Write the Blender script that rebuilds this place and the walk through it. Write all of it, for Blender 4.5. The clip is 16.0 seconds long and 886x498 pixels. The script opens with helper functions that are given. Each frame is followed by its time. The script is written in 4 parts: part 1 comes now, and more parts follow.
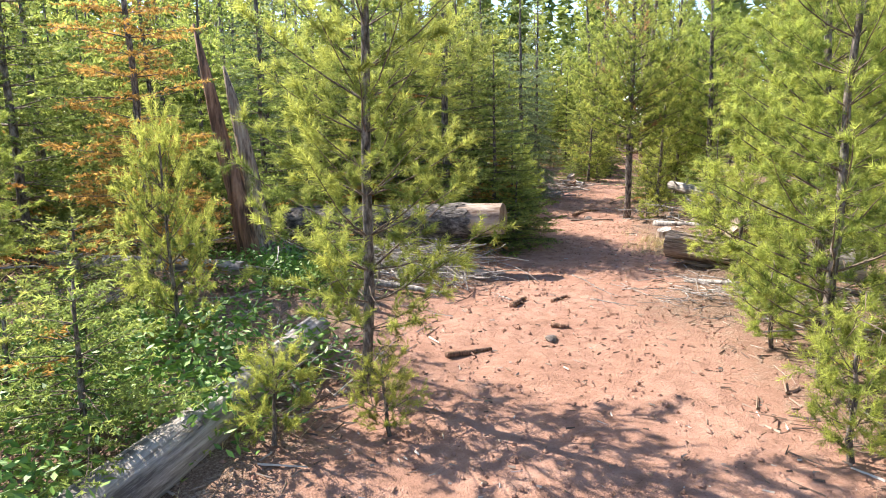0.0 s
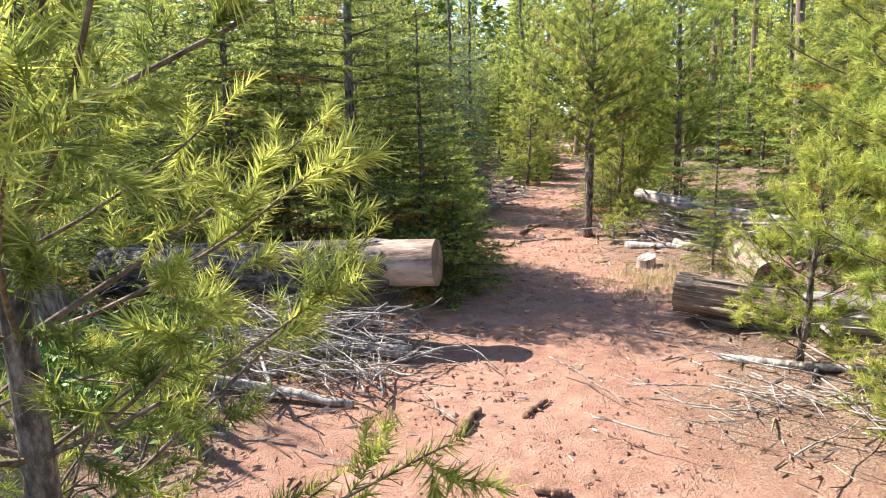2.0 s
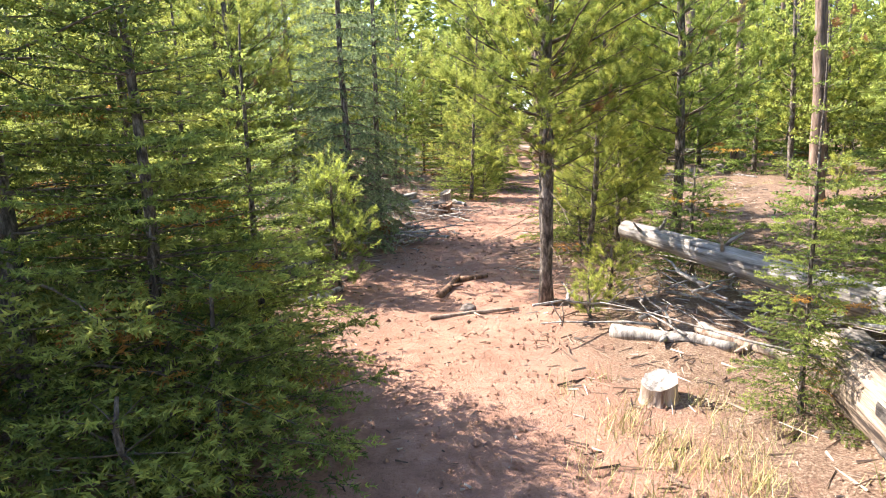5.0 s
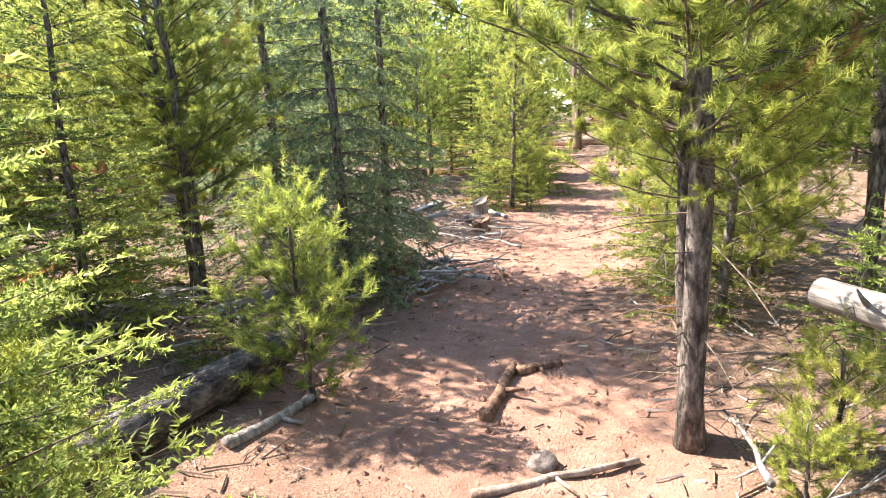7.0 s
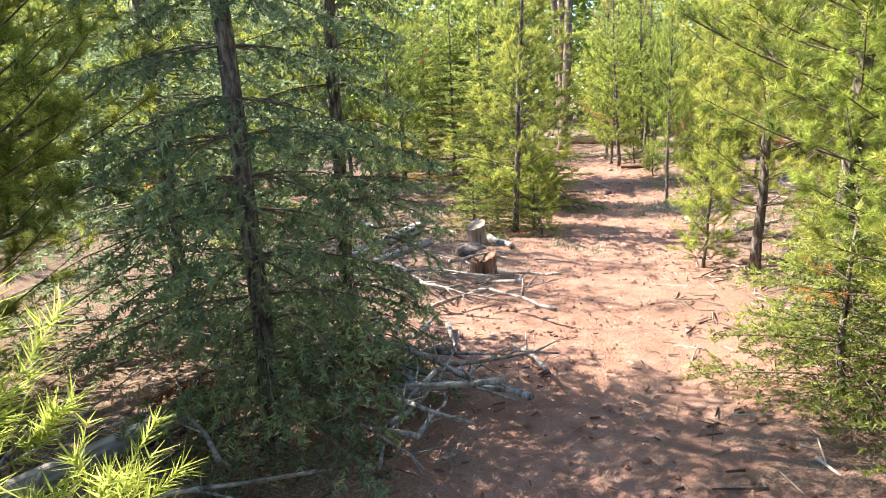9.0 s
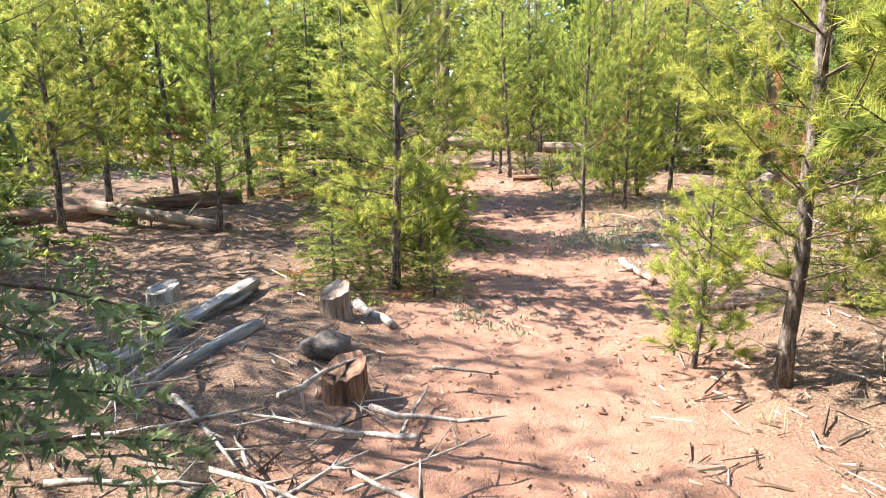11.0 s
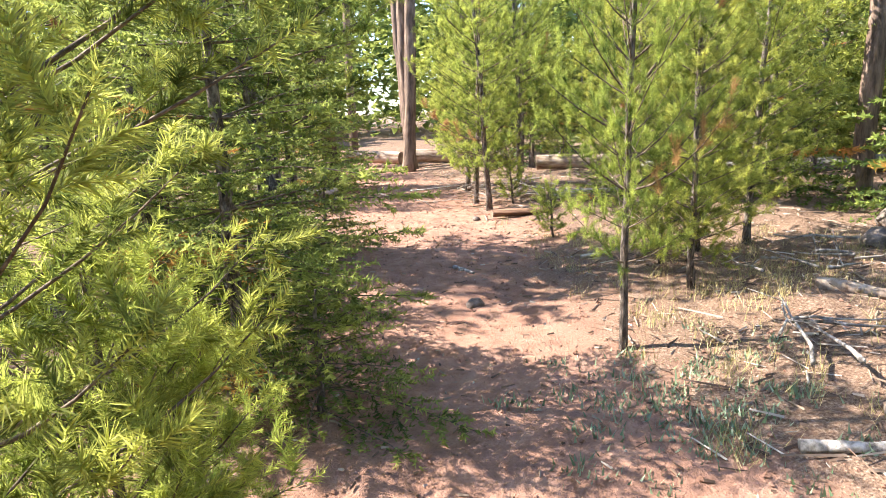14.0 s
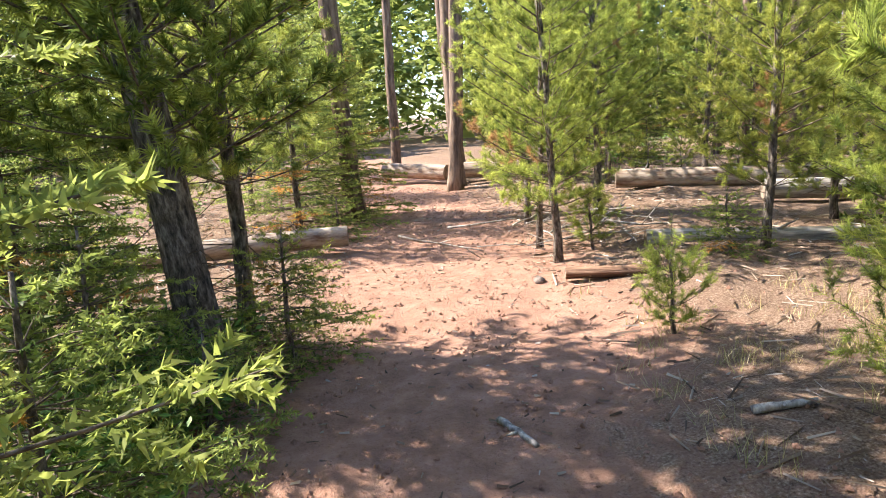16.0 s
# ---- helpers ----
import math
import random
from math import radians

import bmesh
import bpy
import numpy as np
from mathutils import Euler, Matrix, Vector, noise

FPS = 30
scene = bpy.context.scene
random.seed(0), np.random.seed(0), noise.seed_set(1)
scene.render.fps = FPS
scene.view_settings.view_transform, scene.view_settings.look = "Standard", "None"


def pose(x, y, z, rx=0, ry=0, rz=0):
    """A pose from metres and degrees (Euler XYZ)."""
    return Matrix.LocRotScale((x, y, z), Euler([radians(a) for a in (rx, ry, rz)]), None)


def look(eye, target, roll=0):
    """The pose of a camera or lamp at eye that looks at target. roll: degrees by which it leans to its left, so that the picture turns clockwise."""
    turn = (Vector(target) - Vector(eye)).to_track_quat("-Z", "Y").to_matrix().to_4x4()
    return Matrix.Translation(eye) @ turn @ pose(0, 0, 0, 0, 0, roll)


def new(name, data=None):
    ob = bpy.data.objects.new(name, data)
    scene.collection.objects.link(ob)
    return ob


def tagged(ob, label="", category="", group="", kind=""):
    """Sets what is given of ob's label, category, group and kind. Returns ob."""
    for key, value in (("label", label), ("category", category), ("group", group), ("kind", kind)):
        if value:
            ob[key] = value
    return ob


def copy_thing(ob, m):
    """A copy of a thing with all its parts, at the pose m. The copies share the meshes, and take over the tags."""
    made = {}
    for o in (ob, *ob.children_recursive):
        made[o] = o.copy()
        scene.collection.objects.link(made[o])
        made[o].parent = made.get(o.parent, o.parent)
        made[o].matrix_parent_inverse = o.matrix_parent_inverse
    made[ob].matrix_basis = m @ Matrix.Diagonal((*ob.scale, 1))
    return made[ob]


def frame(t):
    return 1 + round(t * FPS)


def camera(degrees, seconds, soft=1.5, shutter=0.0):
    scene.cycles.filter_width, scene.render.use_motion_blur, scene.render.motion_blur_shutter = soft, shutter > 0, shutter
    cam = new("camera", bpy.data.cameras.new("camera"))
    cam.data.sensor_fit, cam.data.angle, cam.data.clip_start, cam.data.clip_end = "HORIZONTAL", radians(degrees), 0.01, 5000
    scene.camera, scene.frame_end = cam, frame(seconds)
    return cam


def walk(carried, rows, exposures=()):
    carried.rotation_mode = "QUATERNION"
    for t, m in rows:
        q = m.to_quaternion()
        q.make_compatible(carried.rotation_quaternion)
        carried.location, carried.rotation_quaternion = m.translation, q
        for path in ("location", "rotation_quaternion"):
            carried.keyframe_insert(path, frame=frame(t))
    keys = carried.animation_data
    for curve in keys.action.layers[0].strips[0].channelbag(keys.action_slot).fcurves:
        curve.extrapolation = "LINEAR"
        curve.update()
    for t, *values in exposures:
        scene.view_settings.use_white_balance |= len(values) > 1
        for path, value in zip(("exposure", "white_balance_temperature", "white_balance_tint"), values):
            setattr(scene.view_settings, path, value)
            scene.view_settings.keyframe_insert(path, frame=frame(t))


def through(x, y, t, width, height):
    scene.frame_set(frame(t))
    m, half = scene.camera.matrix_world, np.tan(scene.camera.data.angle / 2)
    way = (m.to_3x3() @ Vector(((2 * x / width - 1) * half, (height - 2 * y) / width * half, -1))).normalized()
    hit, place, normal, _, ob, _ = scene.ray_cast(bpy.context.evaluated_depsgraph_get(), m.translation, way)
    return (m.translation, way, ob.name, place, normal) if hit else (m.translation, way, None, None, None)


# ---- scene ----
cam = camera(69.1, 16.0, 1.0)
METRES, EYE, TILT, LEAN, TURN = 21.5, 1.667, -10.8, 1.02, 0.0
ROWS = [
    (0.0, 0.0, 0.0, 0.0, 0.0, 0.0, -0.0),
    (0.5, 0.002, 0.0305, 0.0043, -2.64, 0.01, 0.15),
    (1.0, 0.0012, 0.0613, 0.011, -4.33, -0.18, 0.59),
    (1.5, 0.0042, 0.0922, 0.0178, -5.47, -0.15, 1.16),
    (2.0, 0.0096, 0.1217, 0.0225, -6.36, -0.33, 1.47),
    (2.5, 0.0161, 0.1485, 0.028, -7.97, -0.21, 1.64),
    (3.0, 0.0271, 0.1738, 0.0302, -9.14, -0.13, 1.87),
    (3.5, 0.0346, 0.2014, 0.0343, -10.13, -0.19, 1.81),
    (4.0, 0.0476, 0.2288, 0.0396, -10.37, -0.08, 2.11),
    (6.5, 0.0877, 0.3841, 0.0695, -7.14, -0.99, 3.14),
    (7.0, 0.0887, 0.412, 0.0734, -6.91, -0.93, 3.27),
    (7.5, 0.0941, 0.4398, 0.0782, -6.97, -1.01, 3.29),
    (8.0, 0.0965, 0.4676, 0.0834, -6.95, -1.02, 3.29),
    (8.5, 0.0949, 0.4996, 0.0879, -7.75, -1.07, 3.33),
    (9.0, 0.0962, 0.5301, 0.0944, -9.8, -1.38, 3.66),
    (9.5, 0.1006, 0.5591, 0.1014, -14.68, -1.99, 3.53),
    (12.0, 0.1604, 0.6966, 0.126, -21.63, -2.1, 4.56),
    (12.5, 0.1785, 0.724, 0.1284, -21.76, -1.78, 4.71),
    (13.0, 0.1906, 0.7523, 0.1329, -21.78, -1.76, 4.81),
    (13.5, 0.2074, 0.7796, 0.1372, -21.72, -1.72, 5.22),
    (14.0, 0.2241, 0.8078, 0.1452, -21.59, -1.72, 5.42),
    (14.5, 0.2405, 0.838, 0.151, -21.35, -1.75, 5.59),
    (15.0, 0.2565, 0.867, 0.1593, -20.01, -1.41, 5.65),
    (15.5, 0.2673, 0.8985, 0.1648, -18.71, -1.35, 5.48),
    (16.0, 0.2803, 0.9273, 0.1712, -16.21, -1.01, 5.8),
]
EXPOSURES = [(0.0, 1.62, 6500, 12), (3.5, 1.68, 6500, 13), (6.5, 2.3, 6500, 13), (7.5, 2.1, 6500, 13), (9.0, 2.02, 6500, 11), (12.5, 2.03, 6500, 13), (14.5, 2.1, 6500, 13), (16.0, 1.92, 6500, 12)]
walk(cam, [(t, pose(0, 0, EYE, TILT, LEAN, TURN) @ pose(METRES * x, METRES * y, METRES * z, 90 + pitch, roll, yaw)) for t, x, y, z, yaw, pitch, roll in ROWS], EXPOSURES)

# ---- world, sun ----
SUN_EL, SUN_AZ = radians(45), math.atan2(-0.80, 0.60)   # sun stands ahead and to the left of the walk
to_sun = Vector((math.sin(SUN_AZ) * math.cos(SUN_EL), math.cos(SUN_AZ) * math.cos(SUN_EL), math.sin(SUN_EL)))
world = bpy.data.worlds.new("sky")
scene.world = world
world.use_nodes = True
wn = world.node_tree.nodes
sky = wn.new("ShaderNodeTexSky")
sky.sky_type, sky.sun_disc, sky.sun_elevation, sky.sun_rotation = "NISHITA", False, SUN_EL, SUN_AZ
sky.dust_density, sky.altitude = 1.5, 2500
world.node_tree.links.new(sky.outputs[0], wn["Background"].inputs[0])
wn["Background"].inputs[1].default_value = 0.15
sun = new("sun", bpy.data.lights.new("sun", "SUN"))
sun.data.energy, sun.data.angle, sun.data.color = 5.0, radians(0.53), (1.0, 0.92, 0.80)
sun.matrix_world = look(to_sun * 60, (0, 0, 0))

RNG = np.random.default_rng(11)


# ---- materials ----
def mat(name):
    m = bpy.data.materials.new(name)
    m.use_nodes = True
    nt = m.node_tree
    return m, nt, nt.nodes["Principled BSDF"]


def node(nt, kind, **kw):
    n = nt.nodes.new(kind)
    for k, v in kw.items():
        if k in n.inputs:
            n.inputs[k].default_value = v
    return n


def ramp(nt, src, stops):
    r = nt.nodes.new("ShaderNodeValToRGB")
    e = r.color_ramp.elements
    while len(e) < len(stops):
        e.new(0.5)
    for el, (p, c) in zip(e, stops):
        el.position, el.color = p, (*c, 1)
    nt.links.new(src, r.inputs[0])
    return r.outputs[0]


def mix(nt, fac, a, b, blend="MIX"):
    n = nt.nodes.new("ShaderNodeMix")
    n.data_type, n.blend_type = "RGBA", blend
    for sock, v in ((n.inputs[0], fac), (n.inputs[6], a), (n.inputs[7], b)):
        if isinstance(v, (int, float)):
            sock.default_value = v
        elif isinstance(v, tuple):
            sock.default_value = (*v, 1)
        else:
            nt.links.new(v, sock)
    return n.outputs[2]


def noise_tex(nt, scale, detail=4.0, stretch=(1, 1, 1), rough=0.6):
    co = nt.nodes.new("ShaderNodeTexCoord")
    mp = nt.nodes.new("ShaderNodeMapping")
    mp.inputs["Scale"].default_value = stretch
    nt.links.new(co.outputs["Object"], mp.inputs[0])
    n = node(nt, "ShaderNodeTexNoise", Scale=scale, Detail=detail, Roughness=rough)
    nt.links.new(mp.outputs[0], n.inputs["Vector"])
    return n.outputs["Fac"]


def bump(nt, bsdf, height, strength, dist):
    b = node(nt, "ShaderNodeBump", Strength=strength, Distance=dist)
    nt.links.new(height, b.inputs["Height"])
    nt.links.new(b.outputs[0], bsdf.inputs["Normal"])


def needle_material(name, dark, light, dead, through=0.4):
    """Needles: per-needle and per-tree variation; 'tone' goes from dark (0, inner and low) to light (new growth), then
    dead shoots.
    """
    m, nt, b = mat(name)
    at = nt.nodes.new("ShaderNodeAttribute")
    at.attribute_name = "tone"
    geo = nt.nodes.new("ShaderNodeNewGeometry")
    obj = nt.nodes.new("ShaderNodeObjectInfo")
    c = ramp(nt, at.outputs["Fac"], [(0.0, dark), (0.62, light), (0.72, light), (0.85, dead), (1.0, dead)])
    hue = node(nt, "ShaderNodeHueSaturation")
    nt.links.new(c, hue.inputs["Color"])
    mv = nt.nodes.new("ShaderNodeMapRange")
    mv.inputs[3].default_value, mv.inputs[4].default_value = 0.65, 1.35
    nt.links.new(geo.outputs["Random Per Island"], mv.inputs[0])
    nt.links.new(mv.outputs[0], hue.inputs["Value"])
    mh = nt.nodes.new("ShaderNodeMapRange")
    mh.inputs[3].default_value, mh.inputs[4].default_value = 0.485, 0.515
    nt.links.new(obj.outputs["Random"], mh.inputs[0])
    nt.links.new(mh.outputs[0], hue.inputs["Hue"])
    nt.links.new(hue.outputs[0], b.inputs["Base Color"])
    b.inputs["Roughness"].default_value = 0.55
    b.inputs["Specular IOR Level"].default_value = 0.22
    tr = nt.nodes.new("ShaderNodeBsdfTranslucent")
    nt.links.new(hue.outputs[0], tr.inputs[0])
    ms = nt.nodes.new("ShaderNodeMixShader")
    ms.inputs[0].default_value = through
    nt.links.new(b.outputs[0], ms.inputs[1])
    nt.links.new(tr.outputs[0], ms.inputs[2])
    nt.links.new(ms.outputs[0], nt.nodes["Material Output"].inputs[0])
    return m


def bark_material(name, a, b_, c, stretch=(1, 1, 0.25), scale=14, depth=0.02):
    m, nt, b = mat(name)
    n1 = noise_tex(nt, scale, 6, stretch, 0.7)
    n2 = noise_tex(nt, 2.2, 3)
    col = ramp(nt, n1, [(0.36, a), (0.5, b_), (0.63, c)])
    col = mix(nt, 0.5, col, ramp(nt, n2, [(0.35, (0.45, 0.42, 0.4)), (0.65, (1, 1, 1))]), "MULTIPLY")
    nt.links.new(col, b.inputs["Base Color"])
    b.inputs["Roughness"].default_value = 0.9
    bump(nt, b, n1, 0.9, depth)
    return m


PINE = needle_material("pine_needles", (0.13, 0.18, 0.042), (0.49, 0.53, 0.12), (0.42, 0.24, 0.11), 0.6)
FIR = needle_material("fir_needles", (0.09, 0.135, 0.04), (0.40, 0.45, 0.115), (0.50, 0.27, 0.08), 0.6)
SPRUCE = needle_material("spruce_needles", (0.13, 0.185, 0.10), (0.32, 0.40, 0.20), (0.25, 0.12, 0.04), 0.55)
BARK = bark_material("pine_bark", (0.028, 0.022, 0.018), (0.15, 0.12, 0.10), (0.36, 0.31, 0.27), (1, 1, 0.35), 34, 0.03)
ORANGE_BARK = bark_material("old_pine_bark", (0.06, 0.04, 0.03), (0.20, 0.135, 0.10), (0.33, 0.235, 0.18), (1, 1, 0.2), 9, 0.03)
TWIG = bark_material("twig_bark", (0.07, 0.05, 0.035), (0.15, 0.11, 0.08), (0.27, 0.21, 0.16), (1, 1, 1), 30, 0.004)
GREY_WOOD = bark_material("weathered_wood", (0.11, 0.095, 0.085), (0.34, 0.31, 0.28), (0.56, 0.52, 0.48), (1, 1, 0.10), 20, 0.016)
TAN_WOOD = bark_material("split_wood", (0.04, 0.025, 0.018), (0.34, 0.255, 0.19), (0.52, 0.43, 0.34), (1, 1, 0.05), 30, 0.04)
PALE_WOOD = bark_material("bare_log_wood", (0.14, 0.075, 0.045), (0.36, 0.28, 0.22), (0.50, 0.42, 0.35), (1, 1, 0.25), 11, 0.02)
ROT_WOOD = bark_material("rotten_wood", (0.05, 0.03, 0.02), (0.22, 0.12, 0.075), (0.42, 0.25, 0.16), (1, 1, 0.08), 20, 0.03)
DARK_BARK = bark_material("log_bark", (0.02, 0.016, 0.014), (0.10, 0.085, 0.075), (0.27, 0.24, 0.215), (1, 1, 0.5), 22, 0.03)
ROCK = bark_material("grey_stone", (0.09, 0.075, 0.068), (0.19, 0.155, 0.135), (0.30, 0.25, 0.22), (1, 1, 1), 14, 0.03)

m, nt, b = mat("cut_wood")
n1 = noise_tex(nt, 7, 4)
wv = node(nt, "ShaderNodeTexWave", Scale=26.0, Distortion=7.0, Detail=4.0)
wv.wave_type, wv.rings_direction = "RINGS", "Z"
co = nt.nodes.new("ShaderNodeTexCoord")
nt.links.new(co.outputs["Object"], wv.inputs[0])
cc = ramp(nt, wv.outputs[1], [(0.0, (0.25, 0.19, 0.145)), (1.0, (0.31, 0.24, 0.185))])
nt.links.new(mix(nt, 0.7, cc, ramp(nt, n1, [(0.38, (0.22, 0.17, 0.14)), (0.62, (1, 1, 1))]), "MULTIPLY"), b.inputs["Base Color"])
b.inputs["Roughness"].default_value = 0.85
bump(nt, b, n1, 1.0, 0.02)
CUT = m

m, nt, b = mat("forest_soil")
at = nt.nodes.new("ShaderNodeAttribute")
at.attribute_name = "litter"
big, mid, fine = noise_tex(nt, 0.9, 5), noise_tex(nt, 7, 6, rough=0.7), noise_tex(nt, 70, 4, rough=0.7)
dirt = ramp(nt, mid, [(0.3, (0.26, 0.15, 0.108)), (0.5, (0.385, 0.222, 0.162)), (0.7, (0.485, 0.303, 0.228))])
dirt = mix(nt, 0.55, dirt, ramp(nt, big, [(0.35, (0.78, 0.72, 0.68)), (0.65, (1.0, 1.0, 1.0))]), "MULTIPLY")
dirt = mix(nt, 0.5, dirt, ramp(nt, fine, [(0.32, (0.45, 0.40, 0.36)), (0.45, (1, 1, 1))]), "MULTIPLY")
lit = ramp(nt, fine, [(0.3, (0.05, 0.035, 0.025)), (0.45, (0.17, 0.115, 0.08)), (0.57, (0.32, 0.235, 0.17)), (0.7, (0.52, 0.44, 0.35))])
lit = mix(nt, 0.5, lit, ramp(nt, mid, [(0.35, (0.40, 0.33, 0.28)), (0.65, (1, 1, 1))]), "MULTIPLY")
edge = nt.nodes.new("ShaderNodeMath")
edge.operation = "ADD"
sc = nt.nodes.new("ShaderNodeMath")
sc.operation, sc.inputs[1].default_value = "MULTIPLY_ADD", 1.2
sc.inputs[2].default_value = -0.6
nt.links.new(mid, sc.inputs[0])
nt.links.new(at.outputs["Fac"], edge.inputs[0])
nt.links.new(sc.outputs[0], edge.inputs[1])
fac = ramp(nt, edge.outputs[0], [(0.35, (0, 0, 0)), (0.75, (0.85, 0.85, 0.85))])
nt.links.new(mix(nt, fac, dirt, lit), b.inputs["Base Color"])
b.inputs["Roughness"].default_value = 0.95
b.inputs["Specular IOR Level"].default_value = 0.15
hsum = nt.nodes.new("ShaderNodeMath")
hsum.operation = "ADD"
nt.links.new(mid, hsum.inputs[0])
nt.links.new(fine, hsum.inputs[1])
bump(nt, b, hsum.outputs[0], 0.75, 0.035)
SOIL = m

m, nt, b = mat("dry_grass")
geo = nt.nodes.new("ShaderNodeNewGeometry")
nt.links.new(ramp(nt, geo.outputs["Random Per Island"], [(0.0, (0.20, 0.24, 0.06)), (0.5, (0.50, 0.40, 0.17)), (1.0, (0.62, 0.52, 0.28))]), b.inputs["Base Color"])
b.inputs["Roughness"].default_value = 0.7
GRASS = m

m, nt, b = mat("sage_leaves")
geo = nt.nodes.new("ShaderNodeNewGeometry")
nt.links.new(ramp(nt, geo.outputs["Random Per Island"], [(0.0, (0.10, 0.17, 0.08)), (1.0, (0.34, 0.42, 0.27))]), b.inputs["Base Color"])
b.inputs["Roughness"].default_value = 0.6
SAGE = m

m, nt, b = mat("broad_leaves")
geo = nt.nodes.new("ShaderNodeNewGeometry")
nt.links.new(ramp(nt, geo.outputs["Random Per Island"], [(0.0, (0.05, 0.13, 0.02)), (1.0, (0.20, 0.34, 0.05))]), b.inputs["Base Color"])
b.inputs["Roughness"].default_value = 0.6
LEAF = m

m, nt, b = mat("fallen_chips")
geo = nt.nodes.new("ShaderNodeNewGeometry")
nt.links.new(ramp(nt, geo.outputs["Random Per Island"], [(0.0, (0.06, 0.04, 0.03)), (0.5, (0.20, 0.13, 0.09)), (0.8, (0.33, 0.26, 0.20)), (1.0, (0.52, 0.47, 0.41))]), b.inputs["Base Color"])
b.inputs["Roughness"].default_value = 0.9
CHIP = m


# ---- mesh helpers ----
class Geo:
    """Collects vertices and faces; verts as arrays."""

    def __init__(self):
        self.v, self.f, self.n, self.tone = [], [], 0, []

    def add(self, v, f, tone=0.0):
        self.v.append(np.asarray(v, float))
        self.f.extend(tuple(i + self.n for i in q) for q in f)
        self.tone.append(np.full(len(v), tone) if np.isscalar(tone) else tone)
        self.n += len(v)

    def tris(self, v, tone):
        self.v.append(v)
        k = self.n
        self.f.extend(zip(range(k, k + len(v), 3), range(k + 1, k + len(v), 3), range(k + 2, k + len(v), 3)))
        self.tone.append(tone)
        self.n += len(v)

    def tube(self, pts, rad, sides=6, rough=0.0, cap=True, rng=RNG):
        pts, rad = np.asarray(pts, float), np.asarray(rad, float)
        t = np.gradient(pts, axis=0)
        t /= np.linalg.norm(t, axis=1)[:, None] + 1e-9
        ref = np.array([0.0, 0.0, 1.0]) if abs(t[0][2]) < 0.8 else np.array([1.0, 0.0, 0.0])
        u = np.cross(t, ref)
        u /= np.linalg.norm(u, axis=1)[:, None] + 1e-9
        w = np.cross(t, u)
        a = np.arange(sides) * 2 * math.pi / sides
        r = rad[:, None] * (1 + rough * rng.normal(0, 1, (len(pts), sides)))
        ring = pts[:, None] + r[..., None] * (np.cos(a)[None, :, None] * u[:, None] + np.sin(a)[None, :, None] * w[:, None])
        f = [(i * sides + j, i * sides + (j + 1) % sides, (i + 1) * sides + (j + 1) % sides, (i + 1) * sides + j)
             for i in range(len(pts) - 1) for j in range(sides)]
        if cap:
            f += [tuple(range(sides))[::-1], tuple((len(pts) - 1) * sides + j for j in range(sides))]
        self.add(ring.reshape(-1, 3), f)

    def mesh(self, name, material, smooth=True):
        me = bpy.data.meshes.new(name)
        v = np.concatenate(self.v) if self.v else np.zeros((0, 3))
        me.from_pydata(v.tolist(), [], self.f)
        me.materials.append(material)
        a = me.attributes.new("tone", "FLOAT", "POINT")
        a.data.foreach_set("value", np.concatenate(self.tone or [np.zeros(0)]).astype(np.float32))
        if smooth:
            me.polygons.foreach_set("use_smooth", [True] * len(me.polygons))
        me.update()
        return me


def part(name, me, parent, label=""):
    ob = new(name, me)
    ob.parent = parent
    return tagged(ob, label)


def unit(v):
    return v / (np.linalg.norm(v, axis=-1, keepdims=True) + 1e-9)


def needles(g, p, d, length, per, nlen, width, angle, tone, rng, flat=0.0):
    """Needles as slim triangles along shoots: p origins, d directions, length each; flat lays them out sideways."""
    n = len(p)
    if not n:
        return
    u = rng.random((n, per)) ** 0.8
    phi = rng.random((n, per)) * 2 * math.pi
    up = np.tile([0.0, 0.0, 1.0], (n, 1)) + rng.normal(0, 0.05, (n, 3))
    a = unit(np.cross(d, up))
    c = np.cross(a, d)
    cs, sn = np.cos(phi), np.sin(phi) * (1 - flat)
    rad = unit(a[:, None] * cs[..., None] + c[:, None] * sn[..., None])
    ang = angle * (0.65 + 0.7 * rng.random((n, per)))
    nd = d[:, None] * np.cos(ang)[..., None] + rad * np.sin(ang)[..., None]
    o = p[:, None] + d[:, None] * (length[:, None] * u)[..., None]
    l = nlen * (0.75 + 0.5 * rng.random((n, per)))
    side = unit(np.cross(nd, rng.normal(0, 1, (n, per, 3)))) * (width * 0.5)
    v = np.stack([o - side, o + side, o + nd * l[..., None]], axis=2).reshape(-1, 3)
    # tone rises from a shoot's base to its tip; dead shoots keep theirs
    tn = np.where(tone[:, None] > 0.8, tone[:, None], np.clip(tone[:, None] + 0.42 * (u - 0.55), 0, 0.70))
    g.tris(v, np.repeat(tn.ravel(), 3))


